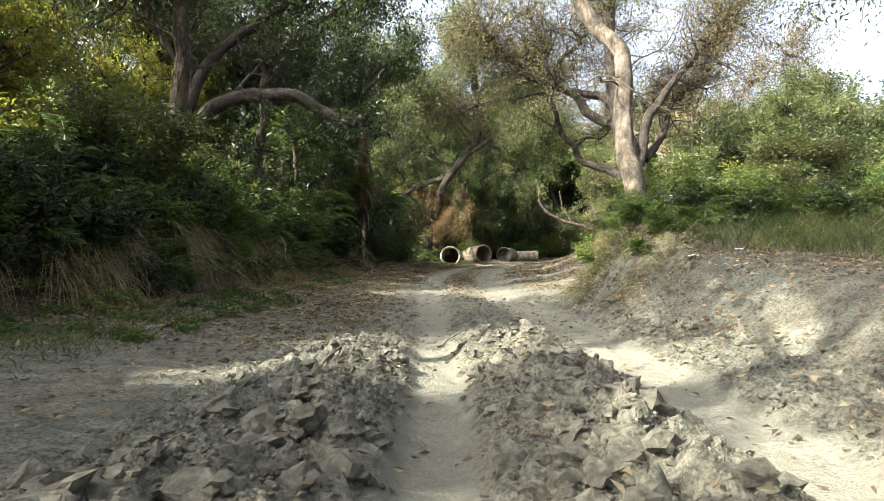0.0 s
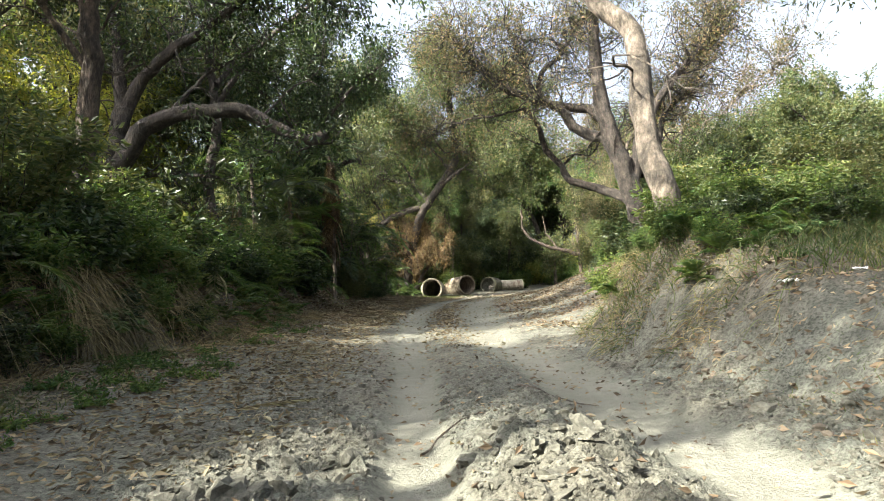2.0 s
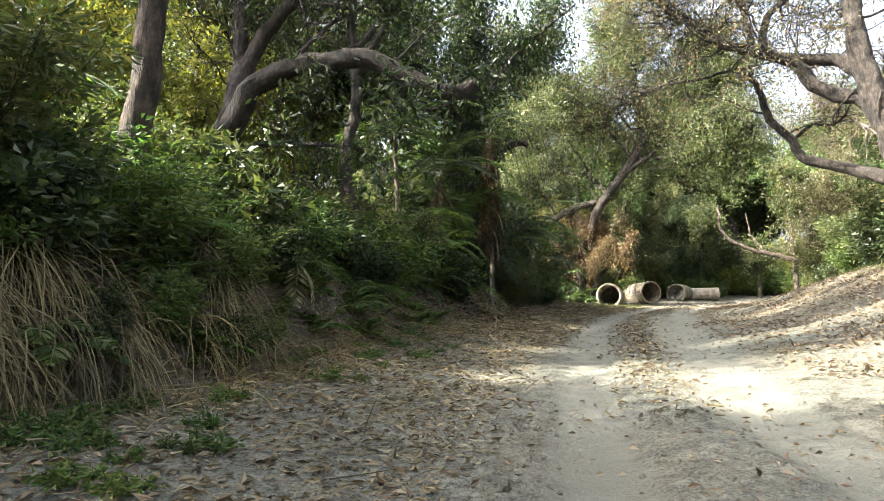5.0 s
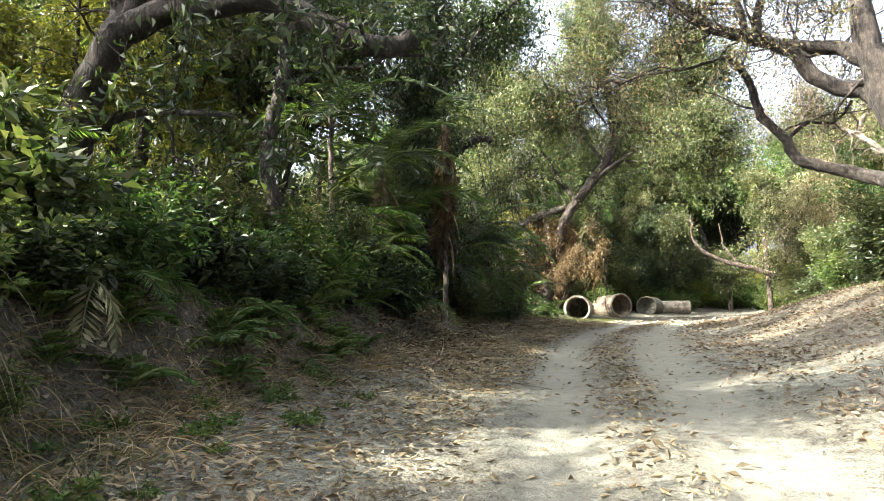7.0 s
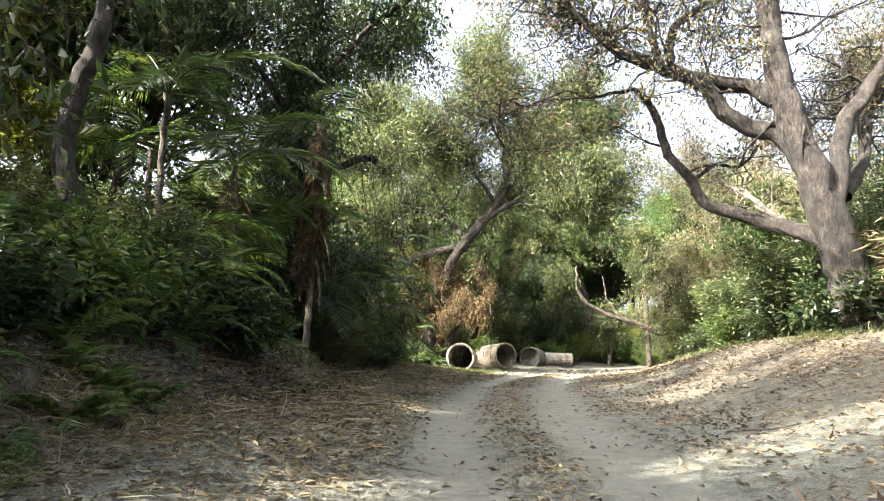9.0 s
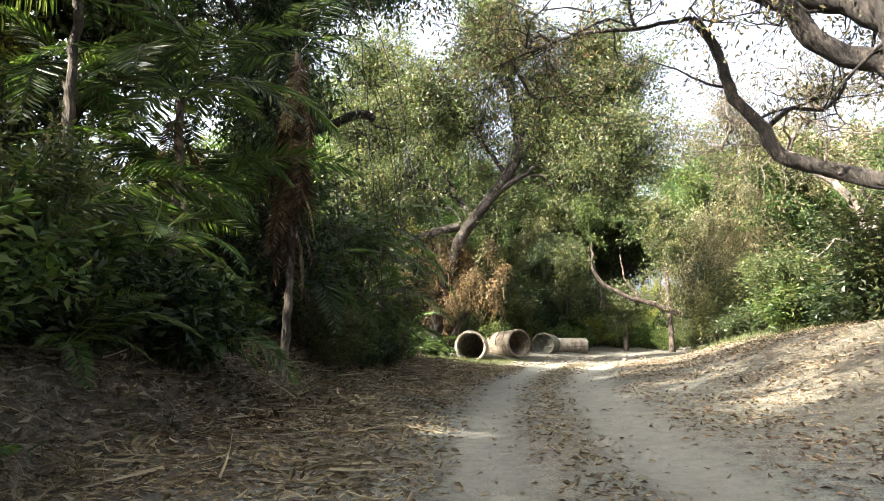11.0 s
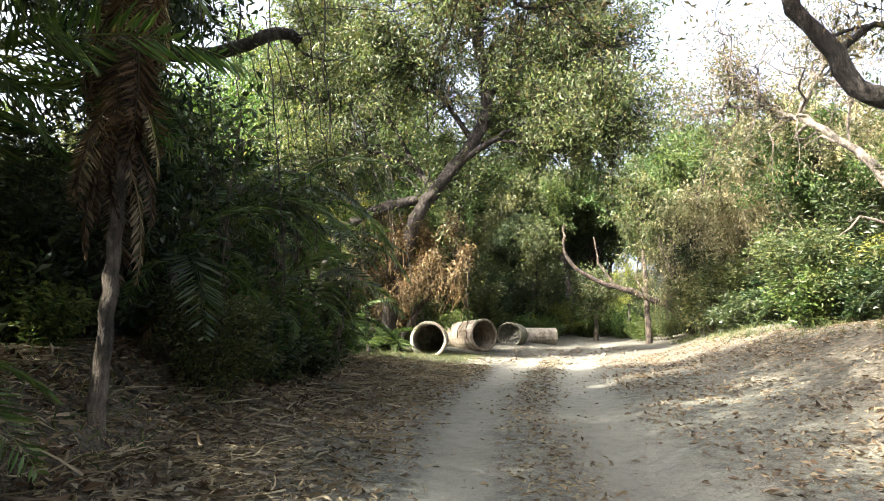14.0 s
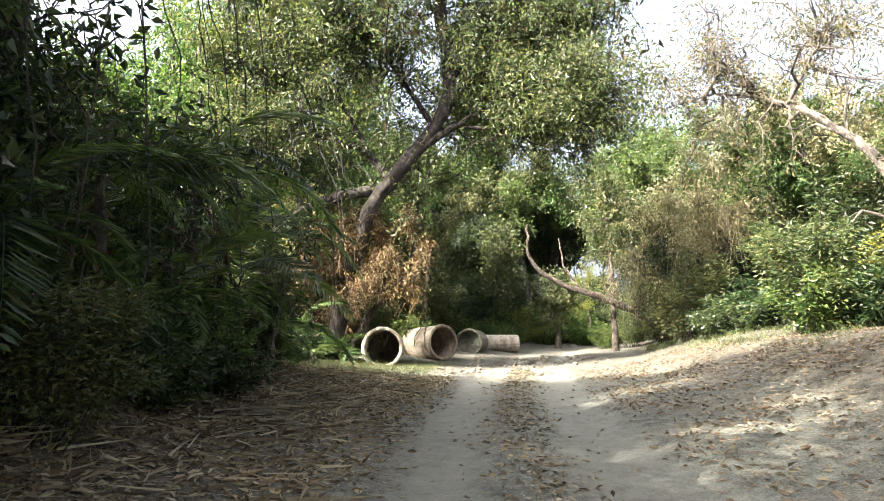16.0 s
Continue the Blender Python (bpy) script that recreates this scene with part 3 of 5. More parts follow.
tree("tree", "old tree with a thick arching limb that reaches to the track",
     [([(-4.75, 16.3, 1.4), (-4.85, 16.4, 3.8), (-4.85, 16.8, 5.2), (-5.0, 17.2, 6.6), (-5.3, 17.3, 8.6)], 0.27, 0.1, 0.8, 0.6),
      ([(-4.75, 16.1, 3.3), (-4.0, 15.85, 4.6), (-3.45, 15.9, 5.1), (-2.7, 16.0, 5.27), (-1.58, 16.18, 5.27), (-1.1, 16.25, 4.95), (-0.5, 16.4, 4.65), (-0.2, 16.6, 4.64), (0.0, 16.7, 4.8)], 0.23, 0.12, 0.3, 0.75),
      ([(-4.85, 16.8, 5.2), (-4.6, 17.2, 6.4), (-3.8, 17.2, 7.15), (-2.9, 17.2, 7.7), (-1.3, 17.0, 8.6), (0.6, 16.6, 9.2)], 0.17, 0.05, 2.4, 0.55),
      ([(-4.8, 16.2, 3.4), (-4.1, 16.2, 3.95), (-3.3, 16.2, 4.02), (-2.2, 16.2, 3.85)], 0.08, 0.03, 0.25, 0.5),
      ([(-3.5, 16.0, 5.05), (-2.9, 17.0, 6.4), (-2.0, 18.2, 7.6)], 0.06, 0.02, 0.7, 0.3)],
     BARK_DARK, LEAF_DARK, 78, 1.7, 15, 0.15, 0.42, 0.35, bare=40)
tree("tree", "pale-barked tree with a crooked bend, rooted on the bank",
     [([(5.77, 11.40, 1.40), (5.77, 11.40, 1.95), (5.67, 11.75, 2.94), (5.73, 12.15, 3.95), (5.77, 12.45, 4.73), (5.49, 12.65, 5.14), (5.19, 12.75, 5.59), (4.96, 12.85, 6.30), (4.86, 12.95, 7.70)], 0.165, 0.13, 0.3, 0.85),
      ([(5.01, 12.85, 6.10), (3.86, 13.35, 7.50), (2.36, 13.65, 8.70)], 0.09, 0.03, 1.0, 0.35),
      ([(4.91, 12.85, 6.70), (6.36, 13.25, 7.70), (8.16, 13.65, 8.40)], 0.09, 0.03, 1.3, 0.35),
      ([(6.16, 13.20, 7.60), (8.36, 13.45, 7.70), (10.76, 13.65, 6.80)], 0.06, 0.02, 1.3, 0.5)],
     BARK_PALE, LEAF_OLIVE, 150, 1.8, 12, 0.11, 0.32, 0.55, bare=40, flare=0.1)
tree("tree", "spreading tree with dark forked limbs over the track",
     [([(9.3, 25.5, 1.5), (9.1, 25.5, 2.4), (8.79, 25.5, 3.76), (8.55, 25.5, 4.82), (8.25, 25.5, 5.92), (7.98, 25.5, 6.93), (7.84, 25.5, 8.1), (7.77, 25.5, 9.45), (7.9, 25.7, 12.2)], 0.46, 0.15, 0.9, 0.6),
      ([(8.4, 25.6, 5.6), (8.0, 25.8, 6.4), (7.41, 26.0, 6.69), (6.88, 26.0, 7.03), (6.49, 26.0, 7.71), (5.65, 26.0, 8.12), (4.65, 26.0, 8.59), (4.15, 26.0, 9.1), (3.25, 26.0, 9.86), (2.3, 26.0, 11.2)], 0.23, 0.08, 1.2, 0.5),
      ([(8.05, 25.6, 7.0), (7.46, 26.0, 7.63), (6.62, 26.0, 7.78), (5.71, 26.0, 8.12)], 0.2, 0.13, 0.1, 0.5),
      ([(5.71, 26.0, 8.12), (5.87, 26.0, 9.12), (6.59, 26.0, 9.74), (7.6, 26.2, 11.2)], 0.12, 0.05, 0.6, 0.3),
      ([(5.53, 26.0, 8.2), (5.2, 26.0, 9.72), (4.6, 26.2, 11.4)], 0.09, 0.04, 0.7, 0.3),
      ([(8.8, 25.6, 3.9), (8.5, 26.2, 4.35), (7.9, 27.0, 4.8), (6.75, 27.4, 5.38), (6.55, 27.4, 5.9), (6.0, 27.4, 6.58), (5.71, 27.4, 7.68), (5.25, 27.3, 8.24)], 0.2, 0.08, 0.1, 0.5),
      ([(5.25, 27.3, 8.24), (4.16, 27.2, 8.0), (2.91, 27.2, 7.91), (1.23, 27.2, 7.26)], 0.05, 0.02, 0.5, 0.4),
      ([(6.5, 27.4, 5.85), (7.1, 27.4, 6.3), (7.6, 27.3, 6.2), (8.0, 27.2, 6.7)], 0.06, 0.03, 0.1, 0.6),
      ([(8.73, 25.5, 4.6), (8.98, 25.5, 5.92), (9.15, 25.5, 6.66), (9.46, 25.5, 7.03), (10.02, 25.5, 7.85), (11.4, 25.7, 9.4), (12.6, 26, 11)], 0.22, 0.07, 1.2, 0.5),
      ([(9.0, 25.6, 5.0), (9.8, 26.2, 6.0), (10.4, 26.8, 7.4), (11.6, 27.4, 8.6)], 0.17, 0.05, 0.8, 0.5)],
     BARK_DARK, LEAF_TAN, 300, 2.2, 12, 0.12, 0.36, 0.45, bare=60, thick=0.04, flare=0.35)
tree("tree", "brown-barked tree with twisting sparse limbs behind the bushes",
     [([(12.4, 35.0, 2.0), (12.45, 35.0, 3.6), (12.6, 35.0, 5.0), (13.4, 35.0, 6.6), (14.6, 35.2, 7.4)], 0.26, 0.1, 0.5, 0.7),
      ([(12.6, 35.0, 5.0), (12.2, 35.6, 6.6), (11.4, 36.6, 8.0), (10.9, 38.0, 9.0), (10.2, 38.2, 9.9), (9.5, 38.2, 10.1)], 0.15, 0.04, 1.0, 0.6),
      ([(10.9, 38.0, 9.0), (9.8, 38.4, 9.2), (8.6, 38.6, 8.9)], 0.05, 0.02, 0.5, 0.4),
      ([(11.2, 37.0, 8.4), (11.9, 37.4, 9.6), (12.4, 37.6, 10.3), (13.0, 37.8, 11.2)], 0.1, 0.04, 1.0, 0.5),
      ([(13.4, 35.0, 6.6), (14.4, 34.6, 8.0), (16.0, 34.4, 8.6), (17.5, 34.0, 8.3)], 0.1, 0.03, 1.3, 0.4),
      ([(13.4, 35.0, 6.6), (13.6, 34.8, 9.0), (14.6, 34.6, 11.6), (15.2, 34.4, 13.6)], 0.1, 0.03, 1.6, 0.3),
      ([(14.4, 34.6, 8.0), (16.2, 33.6, 10.2), (18.6, 33.0, 11.6)], 0.08, 0.03, 1.3, 0.3)],
     BARK_PALE, LEAF_TAN, 230, 2.3, 9, 0.15, 0.28, 0.5, bare=70, thick=0.055)
tree("tree", "leaning two-legged tree with a broad crown beside the pipes",
     [([(-1.5, 41.9, 0.9), (-1.35, 41.4, 3.2), (-0.84, 40.9, 4.71), (-0.41, 40.5, 6.0), (0.28, 40.5, 7.05), (1.36, 40.5, 8.42), (2.0, 40.5, 9.62), (2.05, 40.5, 10.93), (1.77, 40.5, 12.76), (1.86, 40.5, 14.8)], 0.28, 0.19, 0.9, 0.72),
      ([(-3.9, 41.2, 0.9), (-3.7, 40.8, 3.6), (-3.3, 40.5, 5.03), (-2.72, 40.5, 5.8), (-1.59, 40.5, 6.38), (-0.3, 40.5, 6.7)], 0.2, 0.17, 0.1, 0.6),
      ([(0.9, 40.5, 7.9), (2.2, 40.3, 8.7), (3.5, 40.4, 9.5), (5.4, 40.5, 9.95), (7.2, 40.6, 10.4)], 0.13, 0.04, 2.0, 0.3),
      ([(0.3, 40.6, 7.0), (-0.7, 41.0, 8.12), (-1.46, 41.0, 8.39), (-2.97, 41.0, 8.93), (-3.97, 41.0, 10.29), (-5.2, 40.8, 11.4)], 0.16, 0.04, 1.3, 0.35),
      ([(1.8, 40.5, 9.2), (3.4, 41.0, 11.0), (5.4, 41.4, 12.4), (7.0, 41.4, 13.2)], 0.11, 0.03, 1.9, 0.2),
      ([(1.6, 40.5, 8.8), (0.2, 40.0, 10.6), (-1.8, 39.4, 12.4)], 0.11, 0.03, 1.6, 0.25),
      ([(0.9, 40.6, 8.0), (1.8, 42.0, 9.0), (3.4, 43.0, 10.4), (4.4, 43.8, 11.6)], 0.09, 0.03, 1.4, 0.3),
      ([(2.4, 40.4, 8.8), (4.0, 40.0, 8.6), (5.4, 39.8, 8.9), (6.6, 39.6, 8.6)], 0.07, 0.025, 1.2, 0.35),
      ([(1.8, 40.5, 13.0), (0.9, 40.6, 14.6), (1.0, 40.8, 16.4)], 0.09, 0.03, 1.5, 0.2),
      ([(-0.5, 40.8, 7.9), (-1.5, 40.8, 9.8), (-3.0, 40.8, 12.0), (-4.6, 40.8, 14.2)], 0.1, 0.03, 1.9, 0.35),
      ([(2.0, 40.5, 10.2), (3.6, 41.0, 12.6), (5.8, 41.0, 14.6)], 0.09, 0.03, 1.8, 0.3),
      ([(-2.4, 40.5, 6.0), (-3.4, 40.2, 7.6), (-4.8, 40.0, 8.6)], 0.08, 0.03, 0.5, 0.4),
      ([(-1.2, 41.7, 1.5), (-0.35, 41.6, 2.9), (0.2, 41.6, 3.4), (0.86, 41.6, 4.25), (1.0, 41.6, 5.0), (1.05, 41.6, 6.1), (1.5, 41.4, 7.6)], 0.12, 0.06, 0.3, 0.7)],
     BARK_DARK, LEAF_OLIVE, 860, 2.2, 15, 0.16, 0.4, 0.4, 0.1, bare=80, thick=0.04)
tree("tree", "creeper-hung tree with a broken stub of a limb",
     [([(-4.3, 29.0, 0.9), (-4.25, 29.0, 4.0), (-4.2, 29.0, 6.8), (-4.4, 29.1, 10.4)], 0.24, 0.1, 1.6, 0.3),
      ([(-4.2, 29.0, 6.75), (-3.4, 29.0, 6.7), (-2.7, 29.0, 6.8), (-2.0, 29.1, 7.15), (-1.6, 29.2, 7.0)], 0.15, 0.09, 0.15, 0.3),
      ([(-4.3, 29.0, 8.6), (-3.0, 28.6, 9.8), (-1.2, 28.2, 10.6)], 0.09, 0.03, 1.0, 0.3)],
     BARK_DARK, LEAF_OLIVE, 70, 1.6, 16, 0.13, 0.4, 0.5)

tree("tree", "tall tree clad in creepers from its foot upward",
     [([(-2.75, 25.6, 0.7), (-2.7, 25.6, 3.5), (-2.75, 25.6, 6.5), (-2.6, 25.7, 11.0)], 0.22, 0.09, 4.6, 0.12),
      ([(-2.7, 25.6, 7.0), (-1.2, 25.0, 8.6), (0.8, 24.6, 9.8)], 0.11, 0.03, 0.6, 0.5),
      ([(-2.7, 25.6, 7.6), (-1.8, 26.8, 9.2), (-0.2, 28.2, 10.2)], 0.1, 0.03, 1.0, 0.3),
      ([(-2.7, 25.6, 6.6), (-3.6, 24.6, 8.0), (-4.4, 23.4, 9.4)], 0.1, 0.03, 0.9, 0.3)],
     BARK_DARK, LEAF_DARK, 200, 1.4, 14, 0.13, 0.45, 0.7)
tree("tree", "tall tree whose crown hangs over the track",
     [([(-4.3, 20.4, 1.0), (-4.0, 20.4, 2.6), (-4.35, 20.4, 4.6), (-4.1, 20.5, 6.4), (-4.3, 20.6, 8.6), (-4.0, 20.6, 11.5)], 0.2, 0.08, 1.2, 0.6),
      ([(-4.2, 20.5, 6.8), (-2.6, 20.3, 8.6), (-0.6, 20.2, 9.8), (1.4, 20.4, 10.6)], 0.1, 0.03, 1.3, 0.35),
      ([(-4.1, 20.5, 7.6), (-3.0, 21.6, 9.4), (-1.4, 22.8, 10.4)], 0.09, 0.03, 1.0, 0.3)],
     BARK_DARK, LEAF_DARK, 50, 1.8, 12, 0.15, 0.5, 0.5)

# a curved dead trunk over the bend, and thin straight trunks behind it
t_dead = thing("leaning_tree", "bare leaning trunk slanting over the bend of the track", "tree", at=(12.4, 50.4, 2.6))
for r0, r1, line in ((0.24, 0.06, [(0.3, 0, -0.3), (-0.8, -0.4, 0.66), (-3.0, -0.4, 1.58), (-4.6, -0.4, 2.1), (-5.8, -0.4, 2.9), (-6.1, -0.4, 3.8), (-6.05, -0.35, 4.9)]), (0.07, 0.03, [(-3.6, -0.35, 1.75), (-4.3, 0.0, 3.0), (-4.5, 0.2, 4.4)]), (0.06, 0.02, [(-1.9, 0, 1.15), (-2.4, 0.3, 2.3), (-2.1, 0.4, 3.6)])):
    one = Tubes()
    one.add(curve(line, 0.25, 0.03), r0, r1, 10, 0.08)
    hang("limb", one.mesh("limb", BARK_RED), t_dead)
for x, y, h, r, mat, lean in ((10.5, 50.6, 8.5, 0.15, BARK_RED, -0.3), (5.0, 56, 5.5, 0.13, BARK_DARK, 0.9), (9.2, 57, 3.6, 0.15, BARK_PALE, 0.1), (4.5, 57.5, 6, 0.12, BARK_RED, 0.8)):
    z = float(floor_at(x, y)) - 0.2
    tree("tree", "slender trunk standing in the far thicket", [([(x, y, z), (x + lean * 0.4, y, z + h * 0.5), (x + lean, y, z + h)], r, r * 0.6, 1, 0.55)], mat, LEAF_OLIVE, 40, 1.5, 10, 0.22, 0.4, 0.4)

rng = np.random.default_rng(22)
# ---- undergrowth, each kind built once and repeated ----
BUSH = {
    "dark": bush("bush", "dense dark green broad-leaved bush on the bank", 1.7, 1.1, LEAF_DARK, 3300, 0.15, 0.5),
    "fresh": bush("bush", "fresh green leafy bush in the undergrowth", 1.8, 1.1, LEAF_FRESH, 3400, 0.13, 0.42),
    "olive": bush("scrub", "tall olive-green scrub in the undergrowth", 3.2, 1.6, LEAF_OLIVE, 7600, 0.12, 0.44),
    "tall": bush("thicket", "tall dark thicket hung with leaves", 4.0, 1.6, LEAF_DARK, 7000, 0.13, 0.42),
    "yellow": bush("shrub", "bush with sunlit yellow-green painted on its leaves", 2.2, 1.2, LEAF_YELLOW, 3600, 0.11, 0.4),
    "dry": bush("dead_bush", "rust-brown heap of dead hanging leaves", 3.4, 1.1, LEAF_DRY, 5200, 0.24, 0.1, 0.9),
    "straw": bush("dry_scrub", "bleached dry scrub with bare stems", 2.2, 1.2, STRAW, 2000, 0.3, 0.1, 0.5),
}
placed = set()


def put(kind, x, y, s, turn=None, sink=0.05, sz=1.0):
    m = pose(x, y, float(floor_at(x, y)) - sink, 0, 0, rng.random() * 360 if turn is None else turn) @ Matrix.Diagonal((s, s, s * sz, 1))
    src = BUSH[kind]
    if kind not in placed:
        placed.add(kind)
        src.matrix_world = m
        return src
    ob = copy_thing(src, Matrix())
    ob.matrix_basis = m
    return ob


def pick(table):
    names, w = zip(*table)
    return names[int(np.searchsorted(np.cumsum(w) / sum(w), rng.random()))]


# along the cut bank
rng = np.random.default_rng(23)
for y in np.arange(5.0, 12.4, 0.5):
    put(pick((("dark", 4), ("fresh", 3))), float(left_foot(y)) - rng.uniform(0.1, 0.5), y + rng.uniform(-0.2, 0.2), rng.uniform(0.2, 0.4), sink=0.0)
for y in np.concatenate([np.arange(5.2, 12, 0.62), np.arange(12, 23, 0.85)]):
    put(pick((("dark", 5), ("fresh", 3))), float(left_foot(y)) - rng.uniform(0.45, 0.85) - 0.5 * float(smooth((y - 12) / 2)), y + rng.uniform(-0.2, 0.2), rng.uniform(0.42, 0.7))
for y in np.arange(4.5, 22, 0.95):
    put(pick((("dark", 5), ("fresh", 3), ("olive", 0.5))), float(left_foot(y)) - rng.uniform(1.2, 1.9), y + rng.uniform(-0.3, 0.3), rng.uniform(0.65, 0.95))
for _ in range(22):
    y = rng.uniform(20.0, 35)
    put(pick((("dark", 5), ("fresh", 4), ("olive", 0.6))), left_foot(y) - rng.uniform(0.3, 1.9), y, rng.uniform(0.35, 0.85))
for _ in range(36):
    y = rng.uniform(3.0, 37)
    put(pick((("dark", 3), ("fresh", 3), ("olive", 3), ("tall", 0.6), ("yellow", 1.6))), left_foot(y) - rng.uniform(2.2, 5.5), y, rng.uniform(0.6, 1.0))
for _ in range(24):
    y = rng.uniform(4, 60)
    put(pick((("olive", 3), ("yellow", 2), ("fresh", 2))), -rng.uniform(7, 14), y, rng.uniform(0.9, 1.3))
for x, y, s in ((-9.5, 26, 1.2), (-8.5, 28.5, 1.1), (-10.5, 30, 1.4), (-8.0, 31.5, 1.2), (-11.5, 33.5, 1.5), (-9.5, 35, 1.2), (-11, 37.5, 1.4), (-8.5, 39.5, 1.0)):
    put(pick((("tall", 2), ("olive", 2))), x, y, s)
# dark thicket before the pipes
for _ in range(16):
    y = rng.uniform(25, 35.5)
    put(pick((("tall", 2), ("dark", 3), ("fresh", 1.5))), left_foot(y) - rng.uniform(1.6, 3.4), y, rng.uniform(0.6, 0.95))
put("tall", -3.4, 24.8, 0.75)
put("tall", -3.0, 26.8, 0.8)
for x, y, s in ((-8.6, 16.5, 2.0), (-10.5, 20.5, 2.2), (-7.4, 12.0, 1.5), (-9.5, 25.0, 1.9)):
    put("yellow", x, y, s)
# round the pipes
for x, y, k, s in ((-1.6, 44.2, "dry", 0.9), (-1.9, 41.2, "fresh", 0.6), (-1.35, 41.6, "fresh", 0.45), (-2.8, 41.0, "fresh", 0.8), (-2.4, 39.8, "fresh", 0.4), (0.6, 46.2, "fresh", 0.9), (0.9, 48.8, "fresh", 1.2), (10.5, 64.5, "fresh", 1.7), (8.2, 64.0, "fresh", 1.6), (12.4, 65.5, "fresh", 1.7), (11.6, 60.5, "fresh", 1.0), (6.2, 63.0, "fresh", 1.5), (4.8, 57.0, "yellow", 1.0), (6.4, 59.5, "fresh", 1.2), (7.6, 61.0, "yellow", 1.2), (9.6, 62.5, "fresh", 1.3), (3.6, 58.5, "fresh", 1.2), (1.6, 50.5, "olive", 1.2), (-0.2, 49.0, "olive", 1.4), (-4.5, 44.5, "olive", 1.3), (-4.6, 31.8, "tall", 1.3), (-5.2, 34.2, "tall", 1.4), (-0.4, 44.1, "fresh", 0.6), (0.4, 53.0, "olive", 1.5), (-1.6, 51.0, "olive", 1.4), (2.0, 55.5, "olive", 1.4), (0.2, 47.2, "fresh", 0.9), (1.6, 47.8, "dark", 0.8), (2.5, 52.2, "dark", 1.0), (3.2, 53.8, "fresh", 1.0), (1.4, 49.8, "dark", 0.9), (4.6, 54.8, "fresh", 0.9), (6.3, 56.0, "fresh", 0.8), (2.0, 51.0, "fresh", 0.9), (-5.8, 20.8, "olive", 0.9), (-1.0, 46.0, "tall", 1.0), (-4.2, 43.6, "tall", 1.0), (-5.4, 42.0, "dark", 1.3), (-2.9, 38.8, "dark", 0.8), (12.2, 53.2, "olive", 0.9), (11.2, 54.2, "fresh", 0.9)):
    put(k, x, y, s)
for x, y, k, s in ((2.6, 53.5, "tall", 1.1), (4.3, 56.4, "tall", 1.2), (0.6, 50.4, "tall", 1.2), (5.6, 59.0, "tall", 1.3), (-1.0, 48.6, "tall", 1.2), (3.0, 58.6, "tall", 1.5), (0.9, 55.0, "tall", 1.5), (6.4, 63.5, "tall", 1.6), (13.2, 58.0, "tall", 1.3), (14.4, 55.5, "olive", 1.3)):
    put(k, x, y, s)
# the far side of the track
rng = np.random.default_rng(24)
for _ in range(50):
    y = rng.uniform(17, 62)
    edge = along_y(y, (17, 9.6), (24, 8.8), (33, 9.3), (44, 10.6), (52, 13.0), (62, 18))
    put(pick((("dark", 6), ("fresh", 2), ("olive", 3), ("straw", 0.6), ("yellow", 0.4))), edge + rng.uniform(0, 2.0), y, rng.uniform(0.7, 1.25))
for _ in range(62):
    y = rng.uniform(14, 66)
    edge = along_y(y, (14, 10.5), (24, 10.8), (33, 11.3), (44, 12.6), (52, 15.0), (66, 22))
    put(pick((("olive", 3), ("tall", 5), ("fresh", 1), ("yellow", 0.5), ("straw", 1.5))), edge + rng.uniform(0, 7), y, rng.uniform(0.8, 1.35) * float(along_y(y, (14, 0.6), (25, 0.8), (32, 1))))
for _ in range(14):
    put(pick((("fresh", 3), ("dark", 2), ("olive", 2))), rng.uniform(7.5, 13), rng.uniform(11.5, 17), rng.uniform(0.4, 0.85))
for _ in range(26):
    y = rng.uniform(9.3, 14.5)
    put(pick((("fresh", 3), ("dark", 2))), rng.uniform(5.2, 9.5) + abs(y - 11.5) * 0.4, y, rng.uniform(0.16, 0.34))
# round the foot of the pale tree and along the lip of the bank
for x, y, k, s in ((5.6, 10.5, "fresh", 0.25), (6.0, 10.4, "dark", 0.3), (6.5, 10.9, "fresh", 0.5), (5.5, 11.4, "fresh", 0.24), (5.5, 12.2, "dark", 0.24), (7.3, 11.0, "fresh", 0.5), (6.2, 12.2, "fresh", 0.6), (8.2, 11.4, "olive", 0.3), (5.4, 13.2, "fresh", 0.45), (6.9, 9.9, "dark", 0.3), (7.8, 10.2, "fresh", 0.3), (5.75, 9.9, "fresh", 0.24)):
    put(k, x, y, s)
# beyond the bend
rng = np.random.default_rng(25)
for _ in range(44):
    y = rng.uniform(56, 74)
    x = rng.uniform(-12, 30)
    if (abs(x - road_mid(y)) > 1.8 or y > 64) and not (1 < x < 13 and y < 67):
        put(pick((("olive", 5), ("tall", 3), ("fresh", 2), ("yellow", 1))), x, y, rng.uniform(1.2, 2.2))

